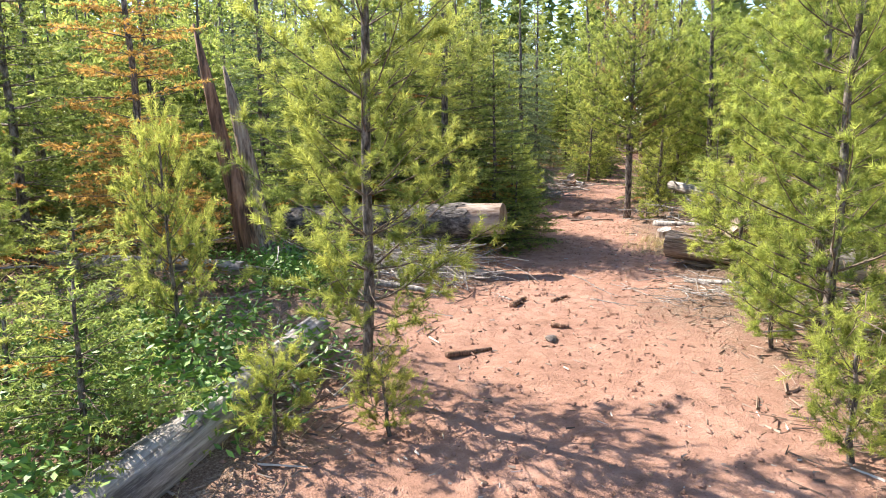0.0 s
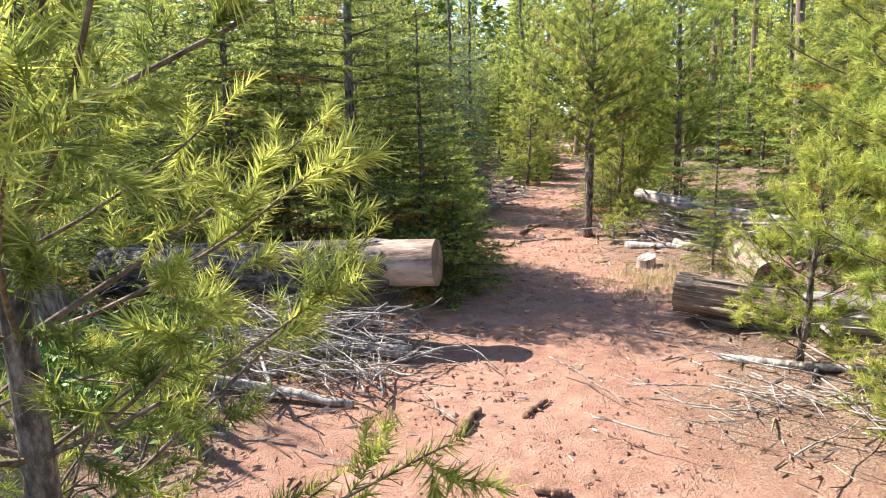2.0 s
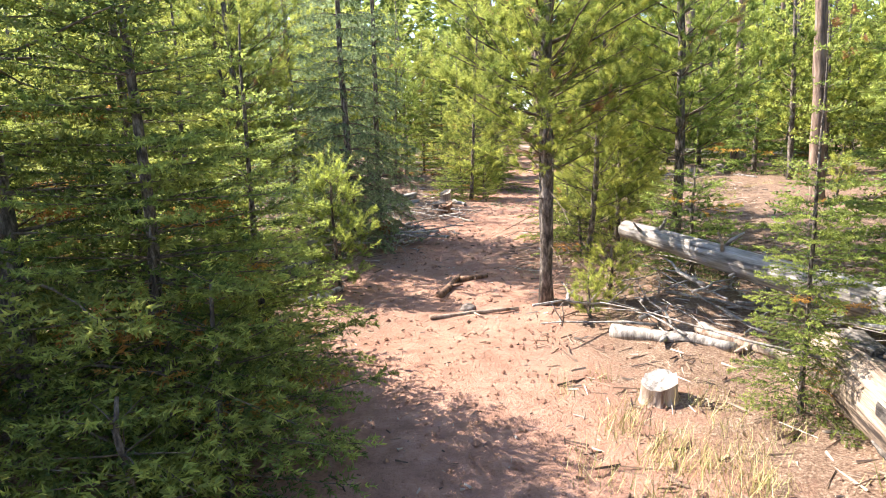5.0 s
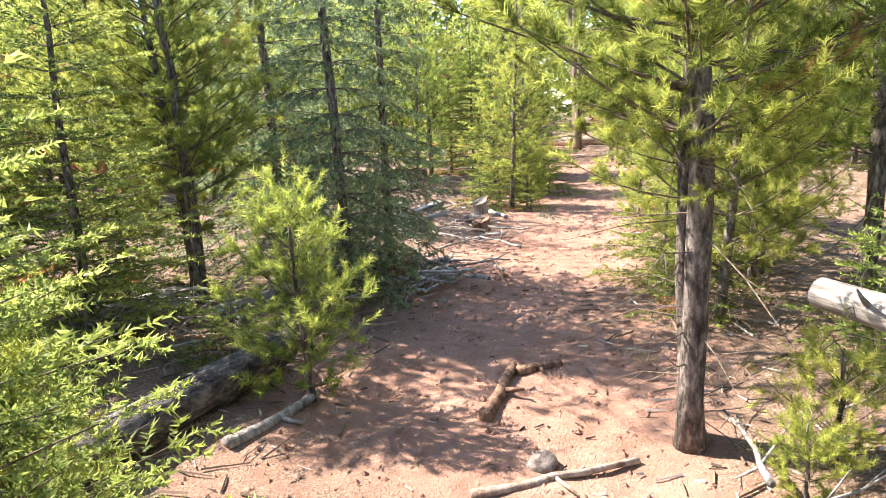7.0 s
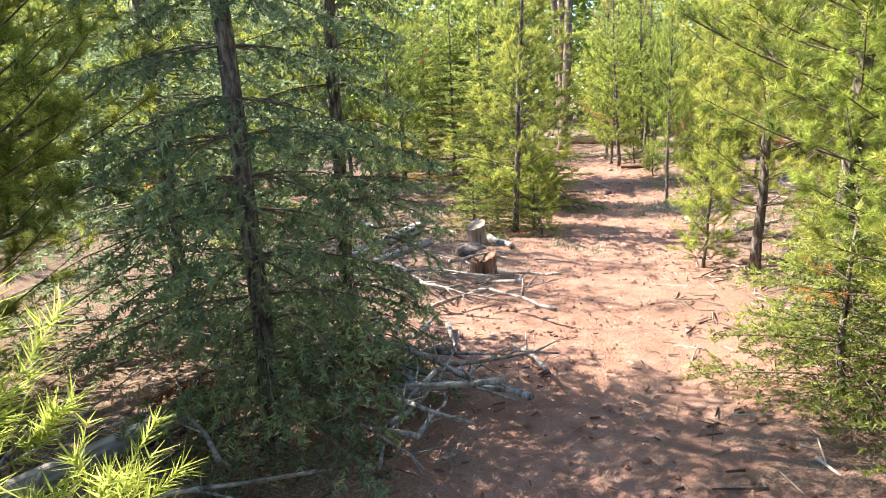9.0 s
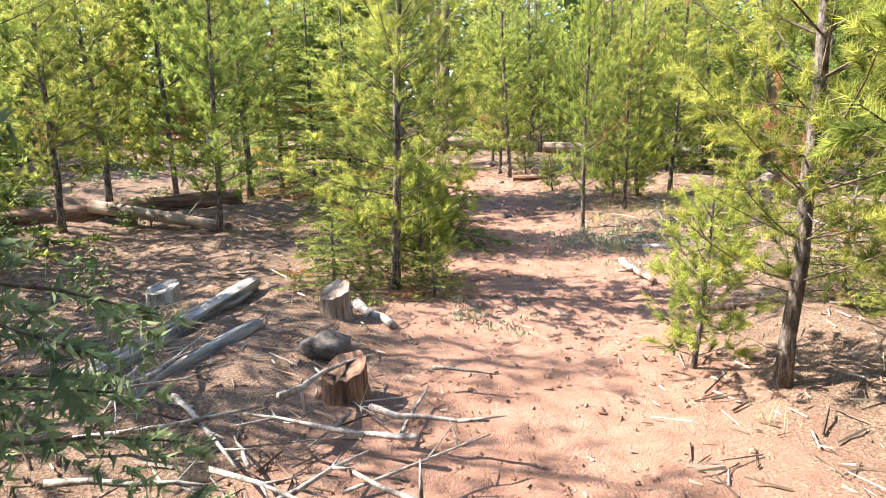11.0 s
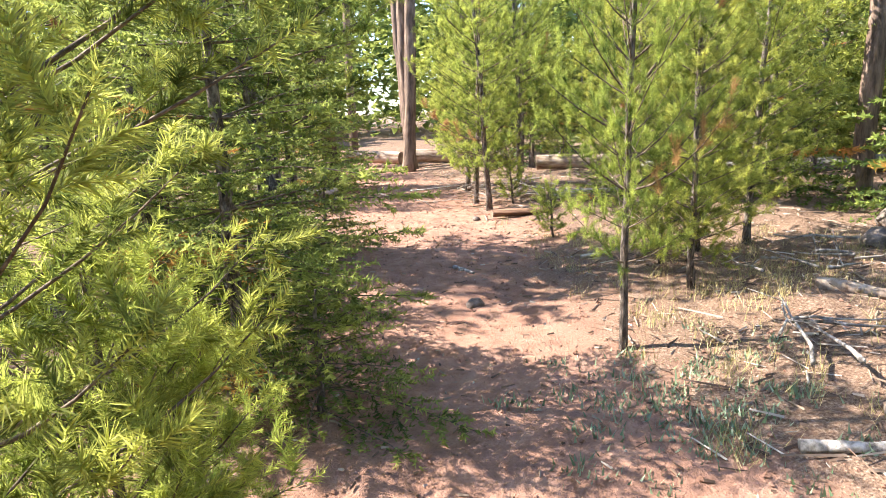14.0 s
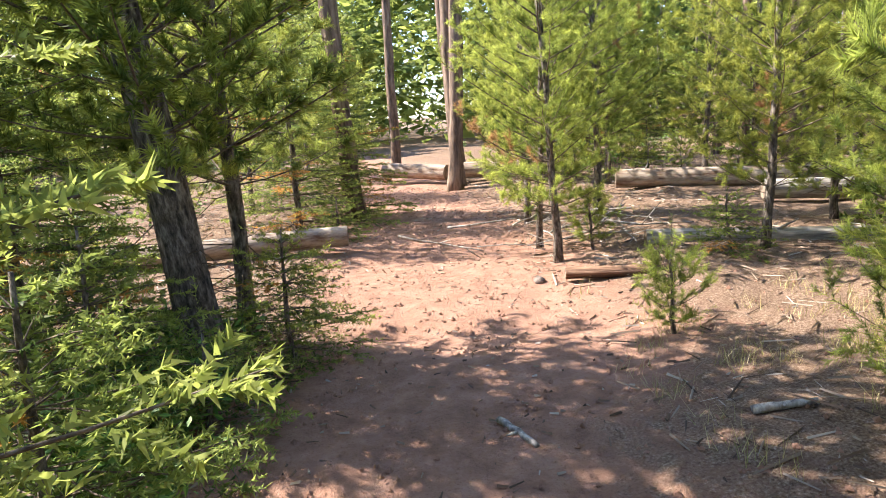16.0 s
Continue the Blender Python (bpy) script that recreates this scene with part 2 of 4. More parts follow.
def tree_meshes(kind, seed, H, base, R, trunk_r, whorl, count, shoot_gap, per, nlen, width, dead=0.010, lean=0.02, lod=1.0, bark=BARK, bare=0.0):
    """A conifer standing at the origin: meshes of the trunk, the limbs and the needles."""
    rng = np.random.default_rng(seed)
    gt, gl, gn = Geo(), Geo(), Geo()
    k = max(7, int(H / 0.35))
    z = np.linspace(-0.12, H, k)
    wob = np.cumsum(rng.normal(0, 0.012, (k, 2)), axis=0)
    lx, ly = rng.normal(0, lean, 2)
    tp = np.c_[wob[:, 0] + lx * z, wob[:, 1] + ly * z, z]
    tr = trunk_r * (1 - 0.95 * np.clip(z / H, 0, 1)) ** 0.85 + 0.006
    tr[0] *= 1.35
    gt.tube(tp, tr, 10 if lod > 0.5 else 6, 0.05, rng=rng)
    P, D, L, T = [], [], [], []
    zz = base
    fir = kind != "pine"
    while zz < H - 0.08:
        f = (zz - base) / (H - base)
        env = R * ((1 - f) ** (0.85 if fir else 0.65)) * (1.0 if fir else 0.55 + 0.45 * min(1, f / 0.15))
        o = np.array([np.interp(zz, z, tp[:, 0]), np.interp(zz, z, tp[:, 1]), zz])
        rt = np.interp(zz, z, tr)
        ph = rng.random() * 6.28
        nb = max(3, int(round(count * (1 if f < 0.8 else 0.7))))
        for i in range(nb):
            az = ph + i * 6.283 / nb + rng.normal(0, 0.25)
            ln = env * (rng.uniform(0.6, 1.15) if kind == "spruce" else rng.uniform(0.5, 1.2)) + 0.05
            if fir:
                e0, e1 = rng.normal(0.02 + 0.5 * f * f, 0.1), rng.normal(-0.12 + 0.5 * f, 0.1) if kind == "fir" else rng.normal(-0.45 + 0.6 * f, 0.1)
            else:
                e0, e1 = rng.normal(0.25 + 0.5 * f, 0.13), rng.normal(0.55 + 0.5 * f, 0.15)
            s = np.linspace(0, 1, 5)
            el = e0 + (e1 - e0) * s
            step = ln / 4
            pts = [o + np.array([math.cos(az), math.sin(az), 0]) * rt * 0.6]
            for q in range(1, 5):
                aq = az + rng.normal(0, 0.06)
                pts.append(pts[-1] + step * np.array([math.cos(aq) * math.cos(el[q]), math.sin(aq) * math.cos(el[q]), math.sin(el[q])]))
            pts = np.array(pts)
            br = max(0.004, 0.008 * ln ** 0.8)
            if lod > 0.3:
                gl.tube(pts if zz < 2.6 else pts[::2], np.linspace(br, 0.002, 5 if zz < 2.6 else 3), 4 if lod > 0.8 and zz < 2.6 else 3, 0.04, cap=False, rng=rng)
            if rng.random() < bare * (1 - f):
                continue
            isdead = rng.random() < dead * (1.8 - 1.6 * f)
            branch_tone = rng.normal(0, 0.09)
            start = 0.10 if fir else 0.16
            ns = max(2, int(ln * (1 - start) / shoot_gap))
            for q in range(ns):
                u = start + (1 - start) * (q + rng.random()) / ns
                x = u * 4
                j = min(3, int(x))
                at_ = pts[j] + (pts[j + 1] - pts[j]) * (x - j)
                dr = unit(pts[j + 1] - pts[j])
                sd = unit(np.cross(dr, [0, 0, 1.0]))
                sgn = 1 if (q % 2) else -1
                if fir:
                    sl = min(0.42, 0.10 + 0.42 * (1 - u) * ln) * rng.uniform(0.7, 1.2)
                    dd = unit(dr * 0.75 + sd * sgn * rng.uniform(0.5, 1.0) + np.array([0, 0, rng.normal(-0.05 if kind == "fir" else -0.35, 0.14)]))
                else:
                    sl = rng.uniform(0.08, 0.17) + 0.08 * (1 - u) * min(ln, 1)
                    dd = unit(dr * 0.65 + sd * sgn * rng.uniform(0.1, 1.0) + np.array([0, 0, rng.normal(0.3, 0.5)]))
                    for _ in range(2):
                        d2 = unit(dd + rng.normal(0, 0.55, 3) + [0, 0, 0.15])
                        P.append(at_ + dd * sl * rng.uniform(0.2, 0.6)), D.append(d2), L.append(sl * rng.uniform(0.6, 1.0))
                        T.append(rng.uniform(0.85, 1.0) if isdead else np.clip(0.16 + 0.42 * u * (0.5 + 0.7 * f) + branch_tone + rng.normal(0, 0.1), 0, 0.66))
                # darker towards the trunk and the foot of the crown, plus random variation
                tone = np.clip(0.10 + 0.45 * u * (0.45 + 0.8 * f) + branch_tone + rng.normal(0, 0.10), 0, 0.66)
                if isdead and u < 0.9:
                    tone = rng.uniform(0.85, 1.0)
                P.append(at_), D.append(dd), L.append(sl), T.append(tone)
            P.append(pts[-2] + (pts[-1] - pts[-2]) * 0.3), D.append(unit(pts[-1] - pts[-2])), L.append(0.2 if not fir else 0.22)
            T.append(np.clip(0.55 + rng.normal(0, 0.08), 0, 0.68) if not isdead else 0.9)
        zz += whorl * rng.uniform(0.75, 1.25) * (2.0 if zz > 3.0 else 1.0)
    if not fir and lod > 0.8:
        for _ in range(int(14 * (base + 0.8))):
            zq, az, l = rng.uniform(0.12, base + 0.9), rng.uniform(0, 6.28), rng.uniform(0.10, 0.5) * R
            d = np.array([math.cos(az), math.sin(az), rng.normal(-0.1, 0.25)])
            o = np.array([np.interp(zq, z, tp[:, 0]), np.interp(zq, z, tp[:, 1]), zq])
            q = np.array([o, o + d * l * 0.5 + rng.normal(0, 0.02, 3), o + d * l + [0, 0, rng.normal(-0.03, 0.06)]])
            gl.tube(q, [0.005, 0.0035, 0.0015], 3, cap=False, rng=rng)
            d2 = unit(d + rng.normal(0, 0.5, 3))
            gl.tube([q[1], q[1] + d2 * l * 0.2, q[1] + d2 * l * 0.4], [0.003, 0.002, 0.001], 3, cap=False, rng=rng)
    P.append(tp[-2] * 0.3 + tp[-1] * 0.7), D.append(np.array([0, 0, 1.0])), L.append(0.35), T.append(0.6)
    P, D, L, T = np.array(P), np.array(D), np.array(L), np.array(T)
    high = P[:, 2] > 3.0
    for sel, k, wk in ((~high, 1.0, 1.0), (high, 0.15, 2.6)):
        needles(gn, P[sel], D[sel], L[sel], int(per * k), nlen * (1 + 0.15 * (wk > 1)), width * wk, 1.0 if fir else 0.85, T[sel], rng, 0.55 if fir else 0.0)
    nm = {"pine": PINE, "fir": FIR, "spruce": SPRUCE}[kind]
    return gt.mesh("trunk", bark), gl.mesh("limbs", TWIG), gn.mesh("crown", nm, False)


def make_tree(name, meshes, label, group, category="tree"):
    ob = tagged(new(name), label, category, group)
    for nm, me in zip(("trunk", "branch_frame", "crown"), meshes):
        if len(me.vertices):
            o = part(nm, me, ob)
            if nm == "branch_frame":
                tagged(o, kind="stuff")
    ob.location = (0, -60, -30)
    return ob


# ---- ground ----
PATH = [(-0.4, -12), (-0.2, -4), (0.2, 1.0), (0.5, 3.0), (1.05, 5.5), (1.6, 7.8), (2.1, 10.0), (2.5, 12.2), (2.95, 14.0), (3.7, 15.9),
        (4.8, 17.7), (5.6, 19.3), (6.4, 21.5), (7.15, 24.1), (8.0, 27.5), (8.7, 31.0), (9.6, 36), (10.5, 41.5), (10.5, 47), (9, 55)]
HALF = [1.5, 1.5, 1.35, 1.2, 1.0, 0.8, 0.7, 0.75, 0.65, 0.7, 0.8, 1.0, 0.95, 0.95, 0.95, 1.0, 1.0, 0.9, 0.9, 0.9]


def path_distance(x, y):
    """Distance from the trodden line less its half width: below 0 on the path."""
    x, y = np.asarray(x, float), np.asarray(y, float)
    best = np.full(np.broadcast(x, y).shape, 1e9)
    for (ax, ay), (bx, by), ha, hb in zip(PATH, PATH[1:], HALF, HALF[1:]):
        dx, dy = bx - ax, by - ay
        t = np.clip(((x - ax) * dx + (y - ay) * dy) / (dx * dx + dy * dy), 0, 1)
        best = np.minimum(best, np.hypot(x - ax - t * dx, y - ay - t * dy) - (ha + (hb - ha) * t))
    return best


LATTICE = np.random.default_rng(3).random((257, 257))


def vnoise(x, y, s):
    x, y = np.asarray(x, float) * s + 1000.3, np.asarray(y, float) * s + 1000.7
    i, j = np.floor(x).astype(int), np.floor(y).astype(int)
    u, v = x - i, y - j
    u, v = u * u * (3 - 2 * u), v * v * (3 - 2 * v)
    i, j = i % 256, j % 256
    return (LATTICE[i, j] * (1 - u) + LATTICE[i + 1, j] * u) * (1 - v) + (LATTICE[i, j + 1] * (1 - u) + LATTICE[i + 1, j + 1] * u) * v - 0.5


def ground_z(x, y):
    d = path_distance(x, y)
    off = np.clip(d / 1.2, 0, 1)
    z = 0.05 * vnoise(x, y, 0.7) + 0.035 * vnoise(x, y, 2.3) + 0.02 * vnoise(x, y, 6)
    z = z + off * (0.06 + 0.12 * vnoise(x, y, 0.9) + 0.05 * vnoise(x, y, 4.1)) - 0.03 * (1 - off)
    return z + 0.9 * np.clip((d - 8) / 30, 0, 1) * (vnoise(x, y, 0.08) + 0.3)


def gz(x, y):
    return float(ground_z(x, y))


def spread(lo, hi, far, step):
    mid = np.arange(lo, hi, step)
    grow = step * 1.35 ** np.arange(1, 60)
    out = np.cumsum(grow)
    out = out[out < far]
    return np.concatenate([lo - out[::-1], mid, mid[-1] + out])


gx, gy = spread(-4.5, 12, 900, 0.09), spread(0.5, 31, 900, 0.09)
X, Y = np.meshgrid(gx, gy)
Z = ground_z(X, Y) + 0.022 * vnoise(X, Y, 10) + 0.009 * vnoise(X, Y, 30)
nx, ny = len(gx), len(gy)
me = bpy.data.meshes.new("ground")
idx = np.arange(nx * ny).reshape(ny, nx)
quads = np.stack([idx[:-1, :-1], idx[:-1, 1:], idx[1:, 1:], idx[1:, :-1]], -1).reshape(-1, 4)
me.from_pydata(np.stack([X, Y, Z], -1).reshape(-1, 3).tolist(), [], quads.tolist())
la = me.attributes.new("litter", "FLOAT", "POINT")
la.data.foreach_set("value", np.clip(0.42 + path_distance(X, Y) * 0.55 + 0.6 * vnoise(X, Y, 0.9), 0, 1).ravel().astype(np.float32))
me.polygons.foreach_set("use_smooth", [True] * len(me.polygons))
me.materials.append(SOIL)
tagged(new("ground", me), "reddish dirt ground with a trodden path and needle litter", "ground", kind="structure")

# ---- tree kinds ----
pineA = [make_tree("pine_tree", tree_meshes("pine", 20 + i, h, b0, r, tr, 0.20, 6, 0.115, 78, 0.050, 0.0036, lean=0.016, dead=0.015),
                   "young lodgepole pine with bright yellow-green needles", "young pines beside the path")
         for i, (h, b0, r, tr) in enumerate([(4.2, 0.45, 1.0, 0.033), (3.6, 0.3, 1.0, 0.030), (4.8, 0.6, 1.15, 0.036), (5.2, 0.95, 1.3, 0.046)])]
sapling = [make_tree("pine_sapling", tree_meshes("pine", 40 + i, h, 0.12, r, 0.016, 0.15, 6, 0.105, 66, 0.046, 0.0036),
                     "small bright green pine sapling growing from the dirt", "pine saplings", "sapling")
           for i, (h, r) in enumerate([(1.25, 0.55), (0.75, 0.4)])]
firA = [make_tree("fir_tree", tree_meshes("fir", 60 + i, h, 0.12, r, tr, 0.175, 7, 0.05, 34, 0.034, 0.012, dead=dd),
                  "dense dark green fir with branches down to the ground", "firs beside the path")
        for i, (h, r, tr, dd) in enumerate([(5.2, 1.5, 0.06, 0.06), (3.9, 1.15, 0.04, 0.035), (4.6, 1.0, 0.042, 0.02)])]
spruceA = [make_tree("spruce_tree", tree_meshes("spruce", 70 + i, h, 0.2, r, tr, 0.17, 7, 0.055, 30, 0.038, 0.012, dead=0.01),
                     "tall drooping grey-green spruce with dark shaded branches", "spruces beside the path")
           for i, (h, r, tr) in enumerate([(5.6, 0.85, 0.055), (5.0, 1.1, 0.05)])]
low_fir = [make_tree("fir_sapling", tree_meshes("fir", 80 + i, h, 0.05, r, 0.018, 0.11, 7, 0.052, 27, 0.034, 0.011, dead=0.01),
                     "low bushy green fir sapling beside the path", "fir saplings", "sapling")
           for i, (h, r) in enumerate([(1.1, 0.75), (0.7, 0.5)])]
farP = [make_tree("pine_tree", tree_meshes("pine", 90 + i, h, b0, r, tr, 0.27, 6, 0.165, 17, 0.10, 0.023, lod=0.35, lean=0.02),
                  "lodgepole pine in the forest with sunlit green needles", "forest pines")
        for i, (h, b0, r, tr) in enumerate([(5.2, 0.5, 1.35, 0.045), (6.2, 0.9, 1.5, 0.055), (4.4, 0.3, 1.25, 0.04)])]
farF = [make_tree("fir_tree", tree_meshes("fir", 95 + i, h, 0.15, r, 0.07, 0.25, 7, 0.10, 12, 0.09, 0.04, lod=0.25, dead=0.02),
                  "dark green fir in the forest", "forest firs")
        for i, (h, r) in enumerate([(5.6, 1.4), (7.0, 1.6)])]
tallP = [make_tree("tall_pine_tree", tree_meshes("pine", 99, 15, 5.5, 1.9, 0.15, 0.55, 5, 0.2, 16, 0.16, 0.03, lod=0.5, lean=0.012, bark=ORANGE_BARK),
                   "tall old pine with a bare orange-brown trunk", "tall old pines")]
big_dark = make_tree("pine_tree", tree_meshes("pine", 101, 6.5, 1.2, 1.65, 0.13, 0.22, 7, 0.12, 34, 0.075, 0.011, dead=0.01, lod=0.9, lean=0.01),
                     "large shaded pine with a thick dark trunk", "pines beside the path")
red_dead = make_tree("dead_fir_tree", tree_meshes("fir", 103, 4.6, 0.5, 1.0, 0.045, 0.17, 7, 0.055, 18, 0.045, 0.015, dead=9, bare=0.08),
                     "dead fir with rust-red needles", "dead trees")
twin_pine = make_tree("pine_tree", tree_meshes("pine", 107, 5.6, 1.45, 1.5, 0.054, 0.20, 6, 0.115, 80, 0.05, 0.0038, dead=0.02, lean=0.006),
                      "pine with rough grey trunk and dead lower twigs", "pines beside the path")
PLACED = []


def plant(src, x, y, scale=1.0, rot=None, keep=0.8, lean=(0, 0), sx=1.0):
    rot = RNG.uniform(0, 360) if rot is None else rot
    ob = copy_thing(src, pose(x, y, gz(x, y) - 0.02, lean[1], lean[0], rot) @ Matrix.Diagonal((scale * sx, scale * sx, scale, 1)))
    PLACED.append((x, y, keep * scale))
    return ob


# ---- the trees beside the path, in walking order ----
PLANTS = [
    (pineA[0], -0.53, 3.95, 1.0, 20), (sapling[0], -1.85, 4.3, 1.25, 60), (sapling[1], -0.32, 3.35, 0.62, 15), (sapling[1], -0.95, 3.2, 0.7, 200),
    (red_dead, -2.95, 6.2, 1.0, 120), (farF[0], -6.0, 9.6, 1.0, 0), (firA[1], -5.0, 7.6, 1.3, 40), (low_fir[0], -2.7, 4.6, 0.9, 10),
    (low_fir[0], -1.75, 2.9, 0.85, 70), (pineA[1], -4.2, 5.6, 0.75, 70), (low_fir[1], -2.5, 3.4, 1.0, 20), (sapling[0], -3.3, 8.0, 1.3, 90),
    (firA[0], 0.05, 9.55, 1.0, 30), (firA[2], -1.3, 9.9, 1.1, 100), (firA[1], -2.0, 10.6, 1.0, 190), (firA[1], 0.75, 9.3, 0.75, 250),
    (firA[2], -0.6, 10.7, 0.8, 75), (spruceA[0], -3.2, 12.0, 1.1, 0), (firA[2], 0.5, 10.1, 0.72, 15), (firA[1], -0.75, 9.9, 0.85, 65), (firA[1], -2.6, 9.4, 1.0, 5), (firA[2], -3.9, 8.8, 1.0, 95), (low_fir[0], -2.6, 8.0, 1.1, 0),
    (pineA[1], 2.42, 3.9, 0.95, 100), (pineA[0], 2.95, 4.9, 1.0, 200), (pineA[2], 3.6, 5.9, 1.0, 300), (pineA[3], 4.6, 7.4, 1.0, 45),
    (sapling[1], 2.05, 3.0, 0.9, 45), (sapling[1], 2.45, 4.6, 0.8, 5), (sapling[1], 2.75, 5.3, 0.9, 145), (low_fir[1], 2.9, 3.7, 0.8, 45), (sapling[0], 2.95, 6.4, 1.1, 80), (pineA[0], 4.4, 4.2, 1.05, 270),
    (firA[2], 3.85, 9.1, 0.42, 20), (firA[1], 6.0, 9.8, 1.2, 10), (firA[2], 7.3, 11.3, 1.2, 60), (firA[2], 5.4, 8.0, 0.9, 110),
    (twin_pine, 3.3, 11.55, 1.0, 135), (twin_pine, 3.34, 11.66, 0.8, 45), (sapling[1], 3.5, 11.0, 0.5, 0), (sapling[1], 3.75, 11.2, 0.7, 80),
    (pineA[3], 5.2, 12.8, 1.1, 10), (pineA[0], 4.3, 13.0, 0.9, 33),
    (low_fir[0], 0.6, 10.75, 1.25, 40), (sapling[0], 0.85, 10.9, 0.7, 0), (sapling[0], 1.55, 12.5, 0.95, 20), (low_fir[1], 1.0, 13.0, 0.7, 10),
    (pineA[3], 0.45, 14.6, 1.0, 60), (pineA[2], 0.3, 14.9, 0.95, 160), (firA[2], -0.7, 13.8, 0.72, 20), (firA[1], -1.5, 14.5, 0.9, 0), (pineA[3], -0.6, 15.8, 1.0, 220),
    (spruceA[0], 1.72, 14.35, 1.0, 10), (spruceA[0], 2.1, 15.0, 0.92, 130), (spruceA[1], 1.0, 16.2, 1.1, 60),
    (low_fir[0], 4.45, 14.15, 0.8, 15), (low_fir[1], 4.3, 13.2, 0.9, 95), (low_fir[0], 4.9, 14.6, 0.9, 200),
    (pineA[3], 5.25, 15.05, 1.1, 200), (pineA[2], 5.6, 16.4, 1.0, 20), (pineA[1], 5.15, 14.3, 0.85, 90), (sapling[0], 5.2, 13.9, 0.9, 20),
    (pineA[0], 4.27, 19.05, 0.95, 70), (sapling[0], 4.75, 19.6, 0.72, 20), (low_fir[1], 3.75, 19.1, 0.8, 20), (low_fir[1], 4.5, 18.75, 0.6, 60),
    (firA[1], 5.0, 21.1, 0.95, 0), (low_fir[0], 5.3, 22.4, 1.0, 70), (pineA[0], 3.0, 22.0, 0.95, 30), (farP[0], 2.5, 24.5, 1.0, 60), (pineA[2], 1.2, 23.0, 1.0, 80),
    (pineA[1], 6.25, 16.1, 0.62, 200), (sapling[0], 5.35, 16.8, 0.8, 110), (low_fir[0], 7.1, 17.2, 0.8, 20),
    (pineA[2], 7.13, 20.6, 0.92, 250), (pineA[1], 8.2, 21.2, 0.75, 20), (pineA[1], 9.1, 22.1, 0.85, 10), (pineA[0], 8.94, 26.5, 0.9, 80), (pineA[2], 8.75, 25.75, 0.95, 170),
    (pineA[3], 10.2, 27.5, 1.0, 0), (pineA[2], 9.4, 27.9, 1.0, 60), (sapling[1], 8.5, 23.6, 0.75, 30), (low_fir[1], 9.95, 24.8, 0.75, 90), (sapling[0], 8.5, 21.9, 0.85, 10),
    (sapling[0], 9.2, 22.3, 0.9, 60), (pineA[0], 9.8, 22.2, 0.9, 60), (sapling[1], 9.3, 26.0, 0.8, 0),
    (firA[2], 7.5, 30.2, 0.9, 30), (firA[1], 6.6, 29.4, 1.0, 30), (low_fir[0], 6.15, 24.3, 0.8, 40), (low_fir[0], 5.2, 23.7, 0.9, 140), (low_fir[1], 5.7, 23.3, 0.8, 10),
    (low_fir[1], 7.0, 28.3, 0.8, 10), (firA[1], 4.2, 25.6, 1.0, 40),
    (low_fir[0], 1.0, 9.0, 0.9, 25), (low_fir[1], 0.8, 8.6, 1.0, 125), (firA[1], 1.05, 10.1, 0.55, 85), (low_fir[0], -1.2, 7.3, 0.6, 200), (low_fir[1], -0.3, 7.0, 0.6, 30),
    (firA[1], 0.0, 13.5, 0.8, 15), (low_fir[0], -0.2, 12.5, 0.9, 205),
    (firA[1], 5.3, 9.2, 0.9, 200), (pineA[1], 4.9, 13.6, 0.9, 140),
    (firA[1], 4.6, 21.9, 0.75, 205), (sapling[0], 4.55, 19.25, 0.9, 220), (low_fir[0], 4.15, 19.5, 0.8, 120), (low_fir[1], 5.3, 20.5, 0.9, 20),
    # pines (0.8, 19.8), (0.4, 18.8), (3.6, 24.9): added as shade casters left of the path
    (pineA[3], 0.8, 19.8, 1.0, 15), (farF[0], 0.4, 21.6, 0.9, 5), (pineA[3], 1.6, 24.4, 1.0, 75), (pineA[2], 0.4, 18.8, 1.0, 15), (pineA[3], 3.6, 24.9, 1.1, 35), (firA[1], 4.6, 24.6, 0.9, 65),
    (pineA[2], 10.4, 24.9, 0.95, 20), (pineA[0], 11.2, 24.0, 1.0, 220), (pineA[1], 12.0, 25.6, 1.1, 10), (pineA[2], 11.3, 29.4, 1.1, 30),
    (pineA[3], 12.4, 30.9, 1.1, 60), (pineA[0], 13.3, 29.3, 1.2, 90), (firA[2], 14.4, 26.6, 1.1, 10), (pineA[1], 11.4, 32.4, 1.2, 10), (pineA[3], 13.0, 33.6, 1.2, 10),
    (pineA[2], 12.4, 35.6, 1.2, 20), (pineA[1], 8.3, 36.0, 1.1, 20), (pineA[3], 7.6, 38.5, 1.1, 0), (firA[0], 6.9, 33.4, 1.0, 0), (pineA[2], 6.0, 31.4, 1.0, 70), (pineA[0], 5.0, 28.9, 1.1, 70),
]
for src, x, y, s, r in PLANTS:
    plant(src, x, y, s, r, sx={(1.72, 14.35): 0.78, (2.1, 15.0): 0.75, (7.13, 20.6): 0.6, (3.85, 9.1): 0.75, (-1.85, 4.3): 0.6, (-2.95, 6.2): 0.85}.get((x, y), 1.0))
plant(big_dark, 5.66, 24.25, 1.0, 40, 1.5, (-6, 0))
tagged(plant(pineA[3], 5.88, 24.75, 1.15, 140, 0.6, (-3, 0)), "slim dark pine beside a thicker trunk")
for x, y, s in ((9.95, 32.6, 1.0), (10.2, 33.1, 0.95), (10.75, 34.6, 1.1), (7.52, 30.0, 1.05), (12.9, 23.3, 0.85), (14.2, 28.5, 1.0), (10.0, 38.0, 1.0), (5.9, 16.9, 0.0), (8.0, 24.0, 0.0), (9.6, 16.0, 0.8)):
    if s:
        plant(tallP[0], x, y, s, None, 1.0, (RNG.uniform(-4, 1), 0))

